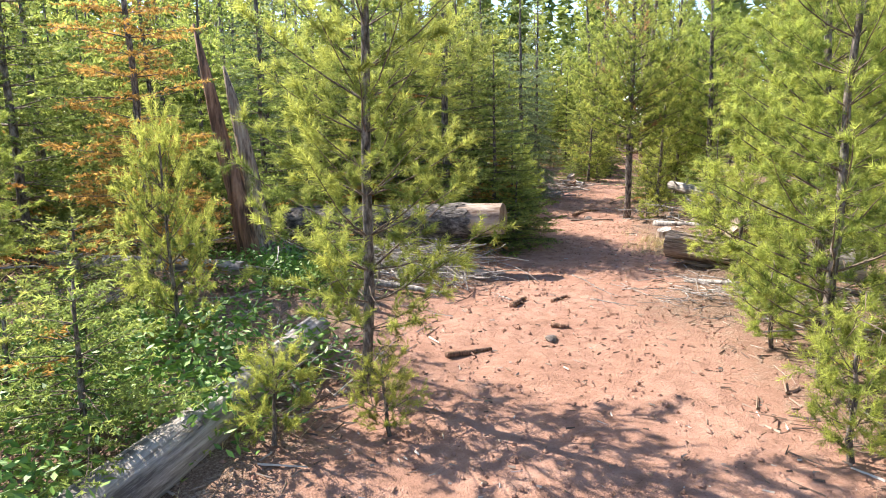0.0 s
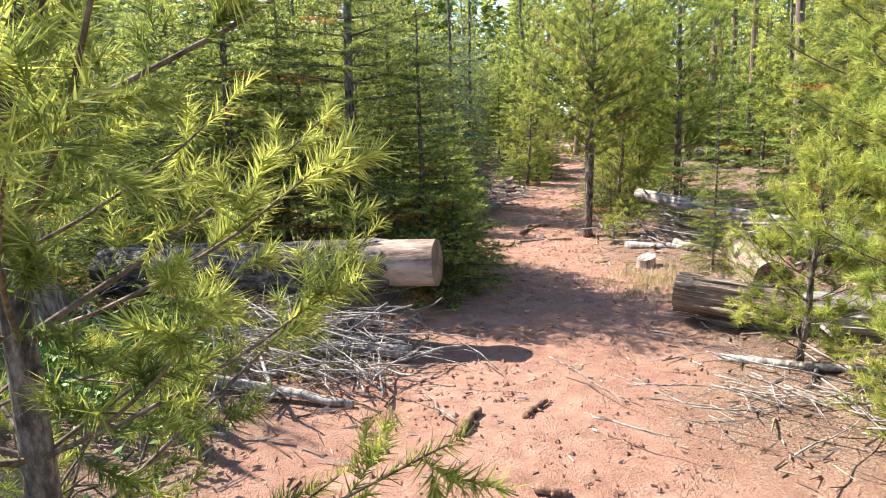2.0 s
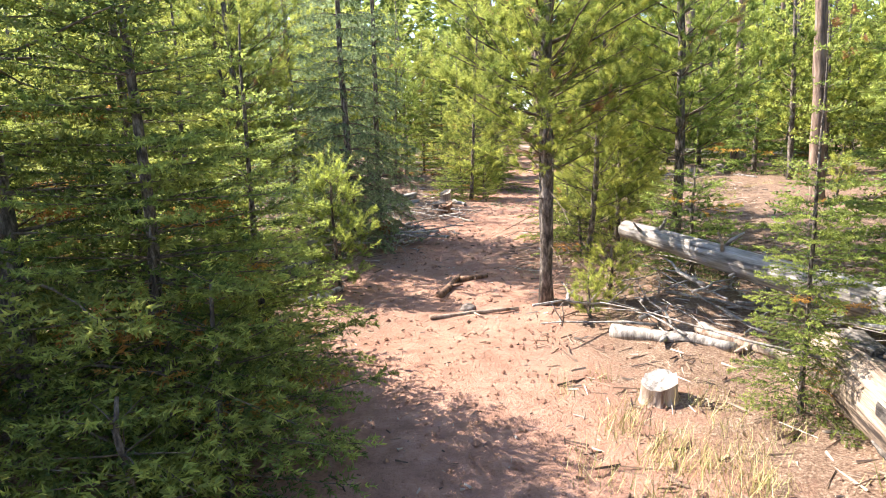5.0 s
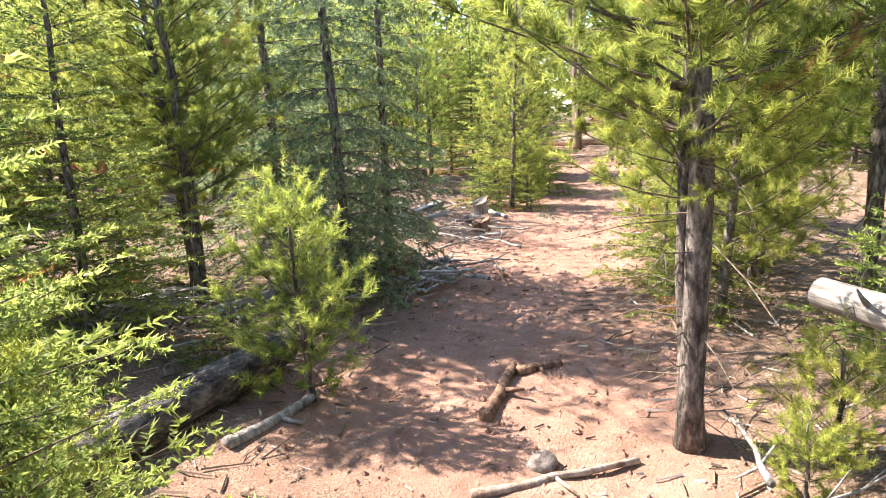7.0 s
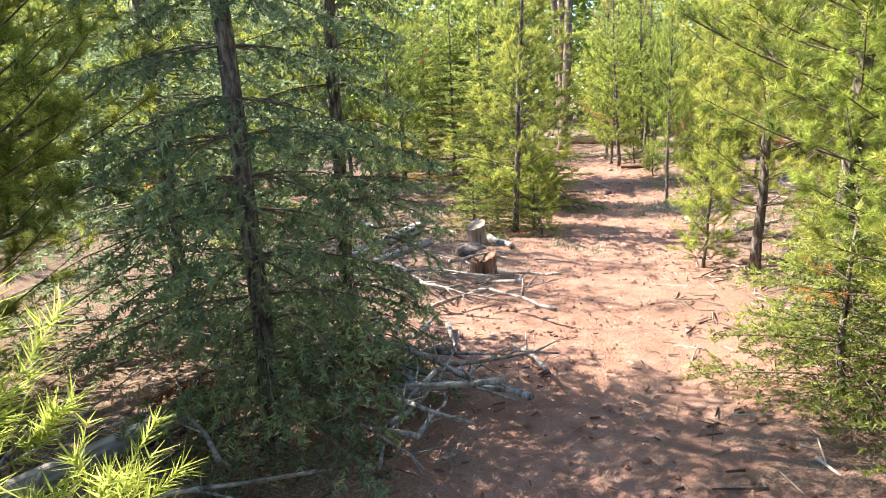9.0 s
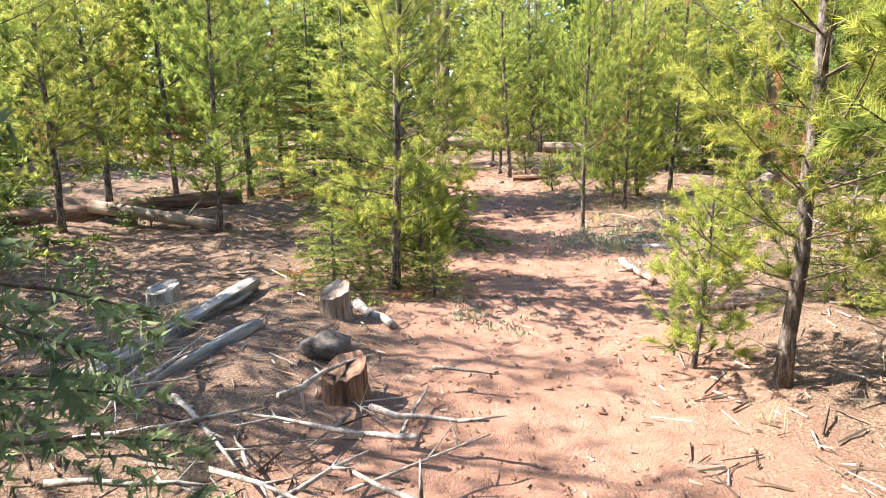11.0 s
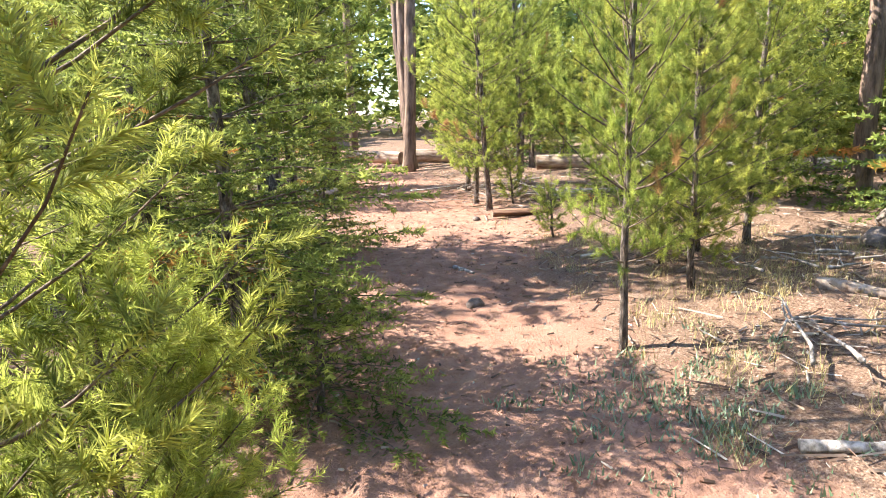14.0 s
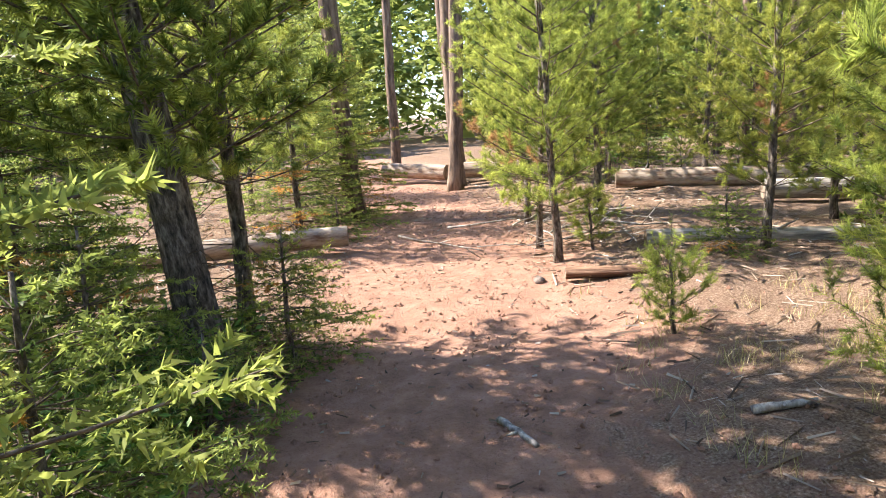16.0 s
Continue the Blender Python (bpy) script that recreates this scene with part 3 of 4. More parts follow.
# forest all around
frng = np.random.default_rng(5)
for ring, want, gap, dmin in ((13, 130, 1.0, 2.5), (27, 260, 1.2, 5.5)):
    made = 0
    while made < want:
        x, y = frng.uniform(4 - ring, 6 + ring), frng.uniform(-6, 24 + ring)
        d = float(path_distance(x, y))
        made += 0.02
        if d < dmin or (5 < x < 13 and 15 < y < 30 and d < 4) or (x > 4 and d < 3):
            continue
        if any(math.hypot(x - a, y - b) < gap * 0.55 + c * 0.5 for a, b, c in PLACED):
            continue
        sc_ = frng.uniform(0.75, 1.15) * (1.0 if d < 12 else 1.35)
        hs = np.arange(0.5, 7.5, 0.4) * sc_
        if (path_distance(x + 0.8 * hs, y - 0.6 * hs) < 0.4).any():
            continue
        k = frng.random()
        src = farP[int(frng.integers(3))] if k < 0.68 else farF[int(frng.integers(2))] if k < 0.95 else tallP[0] if path_distance(x + 0.8 * (hs + 7), y - 0.6 * (hs + 7)).min() > 2 else farF[0]
        plant(src, x, y, sc_, frng.uniform(0, 360), 1.2)
        made += 0.98
n = 0
while n < 44:
    x, y = frng.uniform(-9, 17), frng.uniform(2, 36)
    d = float(path_distance(x, y))
    if 1.3 < d < 9 and not (5 < x < 11 and 15 < y < 26 and d < 3.5) and not any(math.hypot(x - a, y - b) < 0.6 for a, b, c in PLACED):
        plant((low_fir[0], low_fir[1], sapling[1])[n % 3], x, y, frng.uniform(0.7, 1.2), frng.uniform(0, 360), 0.4)
        n += 1

# woods beyond, too far to tell apart
gw = Geo()
for _ in range(720):
    a, rr = frng.uniform(-0.3, 3.45), frng.uniform(36, 85)
    x, y, h = 6 + rr * math.cos(a), 16 + rr * math.sin(a), frng.uniform(9, 17)
    n = 300
    f = frng.random(n) ** 0.8
    az = frng.uniform(0, 6.283, n)
    rad = (1 - f) * h * 0.2 * frng.uniform(0.4, 1.1, n)
    p = np.c_[x + rad * np.cos(az), y + rad * np.sin(az), gz(x, y) + 0.3 + f * h]
    sz = h * 0.024
    v = p[:, None] + frng.normal(0, 1, (n, 3, 3)) * [sz, sz, sz * 0.6]
    gw.tris(v.reshape(-1, 3), np.repeat(np.clip(frng.normal(0.3, 0.15, n), 0, 0.6), 3))
tagged(new("far_woods", gw.mesh("far_woods", FIR, False)), "distant sunlit conifer woods", "woods", kind="stuff")


# ---- logs, stumps, dead wood ----
def log_mesh(g, length, r0, r1, sides=20, rough=0.025, bend=0.03, seed=0, rings=None, split=0.0):
    """A log along local z from 0 to length."""
    rng = np.random.default_rng(seed)
    k = rings or max(8, int(length / 0.1))
    z = np.linspace(0, length, k)
    c = np.c_[bend * np.sin(z * 1.7 + seed), bend * np.cos(z * 1.3), z]
    a = np.arange(sides) * 2 * math.pi / sides
    prof = 1 + rough * rng.normal(0, 1, sides)[None] + 0.4 * rough * rng.normal(0, 1, (k, sides))
    if split:
        prof -= split * (rng.random(sides) < 0.3)[None] * rng.uniform(0.5, 1, (k, sides))
    r = np.linspace(r0, r1, k)[:, None] * prof
    v = np.stack([c[:, None, 0] + r * np.cos(a), c[:, None, 1] + r * np.sin(a), np.repeat(z[:, None], sides, 1)], -1)
    f = [(i * sides + j, i * sides + (j + 1) % sides, (i + 1) * sides + (j + 1) % sides, (i + 1) * sides + j) for i in range(k - 1) for j in range(sides)]
    g.add(v.reshape(-1, 3), f)
    return v


def fallen_log(name, p0, p1, r0, r1, material, label, seed=1, rough=0.025, split=0.0, stubs=0, plates=None, bend=0.02, cut=CUT, slivers=0, bark=None):
    """A log from p0 to p1 (axis points) with its end faces, snapped-off stubs and bark plates as parts."""
    p0, p1 = Vector(p0), Vector(p1)
    ob = tagged(new(name), label, "log", "fallen logs")
    ob.matrix_world = Matrix.Translation(p0) @ (p1 - p0).to_track_quat("Z", "Y").to_matrix().to_4x4()
    ln = (p1 - p0).length
    rng = np.random.default_rng(seed + 50)
    g = Geo()
    v = log_mesh(g, ln, r0, r1, rough=rough, split=split, seed=seed, bend=bend)
    part("trunk", g.mesh("trunk", material), ob)
    for ring, s in ((v[0], -1), (v[-1], 1)):
        ge = Geo()
        c = ring.mean(0)
        inner = c + (ring - c) * 0.55 + np.c_[np.zeros((len(ring), 2)), rng.normal(0, 0.006, len(ring))]
        n = len(ring)
        vv = np.concatenate([ring, inner, [c + [0, 0, s * 0.004]]])
        ge.add(vv, [(j, (j + 1) % n, n + (j + 1) % n, n + j) for j in range(n)] + [(n + j, n + (j + 1) % n, 2 * n) for j in range(n)])
        part("cut_face", ge.mesh("cut_face", cut), ob, "sawn pale wood end face")
    for _ in range(stubs):
        gs = Geo()
        zz, a = rng.uniform(0.1, 0.95) * ln, rng.uniform(0, 6.28)
        r = r0 + (r1 - r0) * zz / ln
        o, d = np.array([math.cos(a) * r * 0.9, math.sin(a) * r * 0.9, zz]), unit(np.array([math.cos(a), math.sin(a), rng.normal(0.3, 0.3)]))
        l = rng.uniform(0.08, 0.35)
        gs.tube([o, o + d * l * 0.5, o + d * l + rng.normal(0, 0.02, 3)], [0.018, 0.013, 0.006], 6, 0.05, rng=rng)
        part("branch_stub", gs.mesh("branch_stub", GREY_WOOD), ob)
    if bark:
        gb = Geo()
        n, k = 28, 14
        a = np.arange(n) * 2 * math.pi / n
        z0 = ln * bark + 0.16 * np.sin(a * 2 + 1) + rng.normal(0, 0.06, n)
        u = np.linspace(0, 1, k)[:, None]
        z = z0 + (ln * 0.995 - z0) * u
        r = (r0 + (r1 - r0) * z / ln) * 1.02 + 0.012 + rng.normal(0, 0.006, (k, n))
        cx, cy = bend * np.sin(z * 1.7 + seed), bend * np.cos(z * 1.3)
        r[0] -= 0.03
        vv = np.stack([cx + r * np.cos(a), cy + r * np.sin(a), z], -1).reshape(-1, 3)
        gb.add(vv, [(i * n + j, i * n + (j + 1) % n, (i + 1) * n + (j + 1) % n, (i + 1) * n + j) for i in range(k - 1) for j in range(n)])
        part("bark", gb.mesh("bark", DARK_BARK), ob, "rough grey bark")
    for _ in range(slivers):
        gs = Geo()
        a, z0 = rng.uniform(0, 6.28), rng.uniform(0, 0.7) * ln
        l = rng.uniform(0.2, 0.55) * ln
        zs = np.linspace(z0, min(z0 + l, ln * 1.02), 5)
        rr = r0 * rng.uniform(0.97, 1.06)
        aa = a + np.cumsum(rng.normal(0, 0.02, 5))
        gs.tube(np.c_[rr * np.cos(aa), rr * np.sin(aa), zs], rng.uniform(0.008, 0.02) * np.array([0.5, 1.2, 1.0, 0.9, 0.2]), 5, 0.25, rng=rng)
        part("wood_sliver", gs.mesh("wood_sliver", material, False), ob)
    if plates:
        lo, hi, count = plates
        for _ in range(count):
            gp = Geo()
            zz, a = rng.uniform(lo, hi) * ln, rng.uniform(0, 6.28)
            w, l = rng.uniform(0.35, 0.95), rng.uniform(0.15, 0.45)
            na, nl = 5, 4
            aa, zs = a + np.linspace(-w / 2, w / 2, na), zz + np.linspace(-l / 2, l / 2, nl)
            th = 0.014 + 0.006 * rng.random((nl, na))
            r = (r0 + (r1 - r0) * zz / ln) * 1.01
            jag = rng.normal(0, 0.02, (nl, na))
            out = np.stack([(r + th) * np.cos(aa)[None] + 0 * jag, (r + th) * np.sin(aa)[None] + 0 * jag, zs[:, None] + jag], -1).reshape(-1, 3)
            inn = np.stack([(r - 0.03) * np.cos(aa)[None] + 0 * jag, (r - 0.03) * np.sin(aa)[None] + 0 * jag, zs[:, None] + jag], -1).reshape(-1, 3)
            n = na * nl
            f = [(i * na + j, i * na + j + 1, (i + 1) * na + j + 1, (i + 1) * na + j) for i in range(nl - 1) for j in range(na - 1)]
            rim = list(range(na)) + [i * na + na - 1 for i in range(1, nl)] + [n - 1 - j for j in range(1, na)] + [i * na for i in range(nl - 2, 0, -1)]
            f += [(rim[q], rim[(q + 1) % len(rim)], rim[(q + 1) % len(rim)] + n, rim[q] + n) for q in range(len(rim))]
            gp.add(np.concatenate([out, inn]), f)
            part("bark_plate", gp.mesh("bark_plate", DARK_BARK, False), ob, "flaking dark bark")
    return ob


fallen_log("fallen_log", (0.68, 7.42, 0.58), (-2.1, 8.42, 0.44), 0.18, 0.21, PALE_WOOD, "thick sawn log with flaking grey bark, propped over the path edge", 4, 0.012, plates=(0.12, 0.9, 60), stubs=3, bark=0.15)
fallen_log("fallen_log", (2.62, 7.46, 0.25), (3.3, 6.95, 0.20), 0.165, 0.17, TAN_WOOD, "short weathered split log with cracked tan wood", 7, 0.045, 0.16, stubs=2, slivers=46)
fallen_log("fallen_log", (3.33, 6.93, 0.19), (4.3, 6.45, 0.18), 0.16, 0.17, GREY_WOOD, "crumbling grey rotten log end", 9, 0.06, 0.12, stubs=3, slivers=40)
fallen_log("hollow_log", (3.65, 7.75, 0.20), (4.25, 9.3, 0.22), 0.17, 0.17, TAN_WOOD, "hollow weathered log with peeling bark", 12, 0.04, 0.1, slivers=26, plates=(0.3, 1.0, 14), cut=ROT_WOOD)
fallen_log("fallen_log", (4.2, 11.95, 0.5), (4.95, 9.0, 0.40), 0.08, 0.13, GREY_WOOD, "long silvery bare fallen trunk with broken stubs", 15, 0.02, stubs=8)
fallen_log("fallen_log", (5.0, 8.9, 0.36), (6.2, 8.0, 0.3), 0.2, 0.24, GREY_WOOD, "broken silver-grey root end of a fallen trunk", 16, 0.05, 0.1, stubs=9)
fallen_log("fallen_log", (-0.98, 4.75, 0.13), (-1.55, 2.2, 0.12), 0.115, 0.15, GREY_WOOD, "smooth grey fallen log lying beside the path", 18, 0.012, stubs=2)
fallen_log("fallen_log", (1.32, 12.95, 0.13), (0.2, 11.2, 0.12), 0.11, 0.12, DARK_BARK, "grey fallen log with cracked bark on dirt", 20, 0.02, stubs=3, plates=(0.2, 0.9, 8))
fallen_log("fallen_log", (0.35, 14.35, 0.14), (-1.3, 12.6, 0.14), 0.10, 0.12, GREY_WOOD, "second grey fallen log under the trees", 22, 0.03, stubs=3)
fallen_log("fallen_log", (-2.0, 6.2, 0.3), (-4.6, 7.4, 0.25), 0.07, 0.09, GREY_WOOD, "thin grey fallen trunk among brush", 23, 0.02, stubs=5)
fallen_log("fallen_log", (2.2, 15.6, 0.1), (0.6, 14.1, 0.08), 0.05, 0.06, GREY_WOOD, "thin pale fallen stem below the spruce", 24, 0.02, stubs=3)
fallen_log("fallen_log", (3.15, 19.3, 0.10), (2.1, 17.7, 0.10), 0.06, 0.085, GREY_WOOD, "weathered grey log splitting lengthwise", 25, 0.10, 0.35, slivers=34, cut=GREY_WOOD)
fallen_log("fallen_log", (3.05, 18.3, 0.08), (2.3, 17.4, 0.07), 0.045, 0.055, GREY_WOOD, "narrow splintered grey log", 27, 0.10, 0.35, slivers=26, cut=GREY_WOOD)
fallen_log("fallen_log", (3.1, 22.0, 0.10), (1.5, 23.6, 0.30), 0.06, 0.09, PALE_WOOD, "pale bare fallen trunk leaning on brush", 28, 0.02, stubs=4)
fallen_log("fallen_log", (3.4, 24.2, 0.16), (-0.5, 23.4, 0.16), 0.14, 0.16, ROT_WOOD, "brown rotting fallen trunk", 29, 0.03, stubs=4)
fallen_log("fallen_log", (7.0, 27.4, 0.17), (4.2, 27.9, 0.17), 0.11, 0.12, PALE_WOOD, "pale bleached log behind a tree", 30, 0.02)
fallen_log("fallen_log", (9.1, 35.2, 0.25), (10.2, 33.9, 0.22), 0.17, 0.17, PALE_WOOD, "bleached log lying beside the path", 31, 0.02)
fallen_log("fallen_log", (10.3, 33.7, 0.25), (12.6, 32.4, 0.22), 0.17, 0.2, PALE_WOOD, "bleached log behind standing trunks", 32, 0.02)
fallen_log("fallen_log", (9.7, 25.7, 0.10), (12.0, 24.6, 0.10), 0.09, 0.10, GREY_WOOD, "long grey log in the clearing", 33, 0.03, stubs=4)
fallen_log("fallen_log", (11.9, 29.8, 0.2), (15.5, 27.6, 0.2), 0.16, 0.18, PALE_WOOD, "bleached log at the clearing's edge", 34, 0.03, stubs=5)
fallen_log("fallen_log", (12.5, 27.2, 0.2), (17.0, 24.6, 0.2), 0.13, 0.15, GREY_WOOD, "grey log at the clearing's far side", 35, 0.03, stubs=5)
fallen_log("bark_slab", (8.5, 25.1, 0.04), (9.95, 24.5, 0.04), 0.05, 0.06, ROT_WOOD, "long slab of broken brown bark", 36, 0.08, 0.3)


def stump(x, y, r, h, label, material=TAN_WOOD, seed=0, top_mat=GREY_WOOD):
    ob = tagged(new("tree_stump"), label, "stump", "stumps")
    ob.location = (x, y, gz(x, y) - 0.03)
    g, rng, n = Geo(), np.random.default_rng(seed), 22
    a = np.arange(n) * 2 * math.pi / n
    rows = []
    top = h * (1 + 0.22 * np.cos(a - 0.6) + 0.025 * rng.normal(0, 1, n))
    flute = 1 + 0.05 * rng.normal(0, 1, n)
    for q, k in ((0, 1.3), (0.12, 1.12), (0.35, 1.03), (0.7, 1.0), (1.0, 0.98)):
        rr = r * k * flute
        rows.append(np.c_[rr * np.cos(a), rr * np.sin(a), top * q])
    v = np.concatenate(rows)
    g.add(v, [(i * n + j, i * n + (j + 1) % n, (i + 1) * n + (j + 1) % n, (i + 1) * n + j) for i in range(4) for j in range(n)])
    part("stump_wood", g.mesh("stump_wood", material), ob)
    g = Geo()
    c = rows[-1].mean(0)
    inner = c + (rows[-1] - c) * 0.5 - [0, 0, 0.012]
    g.add(np.concatenate([rows[-1], inner, [c - [0, 0, 0.02]]]), [(j, (j + 1) % n, n + (j + 1) % n, n + j) for j in range(n)] + [(n + j, n + (j + 1) % n, 2 * n) for j in range(n)])
    part("cut_face", g.mesh("cut_face", top_mat), ob, "weathered grey sawn top")


stump(3.62, 18.42, 0.105, 0.22, "small sawn stump with weathered tan sides", seed=2, top_mat=PALE_WOOD)
stump(3.28, 9.5, 0.10, 0.14, "low pale broken stump in dry grass", PALE_WOOD, 3)
stump(3.4, 17.2, 0.12, 0.2, "dark rotten stump beside the path", ROT_WOOD, 4, ROT_WOOD)
stump(2.45, 19.4, 0.13, 0.14, "low grey stump in shade", GREY_WOOD, 5)


def snag(x, y):
    """A broken, hollow trunk with tall splinters."""
    ob = tagged(new("broken_snag"), "tall splintered dead trunk of orange-brown rotten wood", "dead tree", "dead trees")
    ob.location = (x, y, gz(x, y) - 0.05)
    rng = np.random.default_rng(8)
    for i in range(7):
        a = i * 0.9
        g = Geo()
        h = (2.3, 1.75, 1.0, 0.9, 2.75, 1.4, 0.9)[i]
        o = np.array([0.11 * math.cos(a), 0.11 * math.sin(a), 0])
        lean = np.array([-0.17, 0.02, 1])
        z = np.linspace(0, h, 7)
        g.tube(o + z[:, None] * lean + rng.normal(0, 0.008, (7, 3)), [0.15, 0.12, 0.10, 0.09, 0.075, 0.055, 0.012], 7, 0.12, rng=rng)
        part("splinter", g.mesh("splinter", ROT_WOOD if i % 3 else TAN_WOOD), ob)


snag(-2.12, 7.3)


def stick_points(rng, p, d, l, bendy=0.05):
    k = 5
    s = np.linspace(0, 1, k)[:, None]
    w = np.cumsum(rng.normal(0, bendy * l / k, (k, 3)), axis=0)
    w[:, 2] *= 0.5
    return np.asarray(p) + s * l * np.asarray(d) + w


def brush_pile(x, y, n, spread_, lmin, lmax, az, label, r=0.012, seed=0, material=GREY_WOOD, hgt=0.25, jitter=0.5):
    """A heap of dead branches, each a part with side twigs."""
    ob = tagged(new("brush_pile"), label, "dead branches", "brush piles")
    ob.location = (x, y, gz(x, y))
    rng = np.random.default_rng(seed)
    for _ in range(n):
        g = Geo()
        l = rng.uniform(lmin, lmax)
        a = az + rng.normal(0, jitter)
        d = unit(np.array([math.cos(a), math.sin(a), rng.normal(0, 0.10)]))
        p = np.array([rng.normal(0, spread_), rng.normal(0, spread_), rng.uniform(0.02, hgt)]) - d * l * 0.5
        p[2] = max(p[2], 0.02)
        pts = stick_points(rng, p, d, l, 0.16)
        pts[:, 2] = np.maximum(pts[:, 2], 0.01)
        rr = r * rng.uniform(0.5, 1.5)
        g.tube(pts, np.linspace(rr, rr * 0.35, 5), 5, 0.08, rng=rng)
        for _ in range(int(rng.integers(1, 5))):
            j = int(rng.integers(1, 4))
            d2 = unit(d + rng.normal(0, 0.6, 3))
            g.tube(stick_points(rng, pts[j], d2, l * rng.uniform(0.15, 0.4))[::2], [rr * 0.5, rr * 0.35, rr * 0.15], 4, rng=rng)
        part("branch", g.mesh("branch", material), ob)


brush_pile(-0.45, 7.1, 95, 0.36, 0.4, 1.2, 2.6, "tangled pile of bleached dead branches under the log", 0.0062, 1, hgt=0.42, jitter=0.6)
brush_pile(0.12, 7.02, 44, 0.26, 0.3, 0.9, 2.6, "bleached dead twigs spilling towards the path", 0.0055, 22, hgt=0.2, jitter=0.7)
brush_pile(0.05, 7.45, 46, 0.30, 0.25, 0.8, 2.7, "thin grey twigs tangled beneath the log", 0.0042, 21, hgt=0.22, jitter=0.9)
brush_pile(-1.2, 7.8, 22, 0.45, 0.6, 1.5, 2.4, "grey dead branches among green shrubs", 0.011, 2, hgt=0.4)
brush_pile(2.45, 6.0, 34, 0.34, 0.25, 0.7, -0.7, "pale dry twigs scattered beside the path", 0.0055, 3, hgt=0.08)
brush_pile(3.0, 5.2, 44, 0.4, 0.3, 0.9, -0.6, "grey twigs heaped below young pines", 0.006, 4, hgt=0.2)
brush_pile(4.5, 10.4, 22, 0.5, 0.5, 1.3, 1.9, "grey broken branches below the fallen trunk", 0.012, 5, hgt=0.35, jitter=0.9)
brush_pile(5.1, 8.6, 20, 0.45, 0.4, 1.0, 0.6, "silvery broken branches at a root end", 0.016, 6, hgt=0.6, jitter=1.2)
brush_pile(0.6, 13.7, 22, 0.5, 0.5, 1.3, 0.8, "grey dead branches between fallen logs", 0.012, 7, hgt=0.25, jitter=0.9)
brush_pile(2.35, 14.9, 60, 0.35, 0.3, 0.7, 0.8, "grey curled roots and sticks beside the path", 0.014, 8, hgt=0.18, jitter=1.4)
brush_pile(3.05, 16.7, 18, 0.35, 0.3, 0.8, 0.4, "dark broken sticks beside a stump", 0.014, 9, hgt=0.2, jitter=1.4)
brush_pile(3.9, 10.9, 14, 0.35, 0.5, 1.0, 1.4, "dry sticks below the pine", 0.013, 10, hgt=0.15, jitter=0.9)
brush_pile(-0.9, 4.1, 20, 0.45, 0.3, 0.9, 1.2, "thin grey twigs beside a fallen log", 0.007, 11, hgt=0.2, jitter=1.2)
brush_pile(-2.6, 6.0, 22, 0.7, 0.5, 1.3, 0.4, "grey brush in the undergrowth", 0.010, 12, hgt=0.35, jitter=1.2)
brush_pile(9.8, 20.9, 16, 0.5, 0.3, 0.9, 0.3, "dark sticks and roots in the clearing", 0.014, 13, hgt=0.15, jitter=1.2)
brush_pile(9.6, 26.6, 18, 0.6, 0.5, 1.2, 0.3, "grey sticks below thin pines", 0.012, 14, hgt=0.2, jitter=1.0)
brush_pile(8.1, 19.6, 10, 0.4, 0.3, 0.8, 0.3, "dry sticks in thin grass", 0.010, 15, hgt=0.05, jitter=1.0)
brush_pile(0.8, 17.0, 22, 0.8, 0.6, 1.5, 0.4, "dead branches in deep shade", 0.014, 16, hgt=0.4, jitter=1.2)


def lying_stick(x0, y0, x1, y1, r, material, label, seed=0, lift=0.0, name="fallen_branch"):
    rng = np.random.default_rng(seed)
    ob = tagged(new(name), label, "branch", "loose branches")
    z0, z1 = gz(x0, y0) + r * 0.7 + lift, gz(x1, y1) + r * 0.7
    ob.location = (x0, y0, z0)
    g = Geo()
    k = 7
    s = np.linspace(0, 1, k)[:, None]
    l = math.hypot(x1 - x0, y1 - y0)
    pts = s * np.array([[x1 - x0, y1 - y0, z1 - z0]]) + np.cumsum(rng.normal(0, 0.018 * l, (k, 3)), axis=0) * [1, 1, 0.3]
    g.tube(pts, r * np.linspace(1.1, 0.7, k), 8, 0.10, rng=rng)
    part("stem", g.mesh("stem", material), ob)
    g = Geo()
    d = unit(np.array([y1 - y0, x0 - x1, 0.05 * l]) + rng.normal(0, 0.2 * l, 3))
    g.tube([pts[3], pts[3] + d * l * 0.12, pts[3] + d * l * 0.22], [r * 0.5, r * 0.4, r * 0.2], 6, 0.08, rng=rng)
    part("twig", g.mesh("twig", material), ob)


lying_stick(6.54, 19.05, 6.36, 18.3, 0.035, PALE_WOOD, "pale barkless branch lying on dirt", 1)
lying_stick(7.45, 19.3, 8.05, 18.75, 0.03, PALE_WOOD, "bleached branch lying in dry grass", 2)
lying_stick(6.95, 19.35, 7.7, 18.9, 0.025, GREY_WOOD, "grey branch lying in dry grass", 3)
lying_stick(6.6, 18.0, 7.1, 18.1, 0.025, GREY_WOOD, "short grey stick on dirt", 4)
lying_stick(5.95, 17.5, 6.6, 17.25, 0.022, ROT_WOOD, "thin brown stick on dirt", 5)
lying_stick(8.7, 20.6, 8.95, 20.1, 0.05, PALE_WOOD, "thick pale branch piece in grass", 6)
lying_stick(6.9, 17.0, 7.3, 17.4, 0.05, ROT_WOOD, "dark charred branch piece", 7)
lying_stick(3.85, 18.75, 3.95, 18.1, 0.04, GREY_WOOD, "grey branch beside a stump", 8)
lying_stick(2.45, 12.05, 2.75, 12.65, 0.04, ROT_WOOD, "dark crooked root across the path", 9)
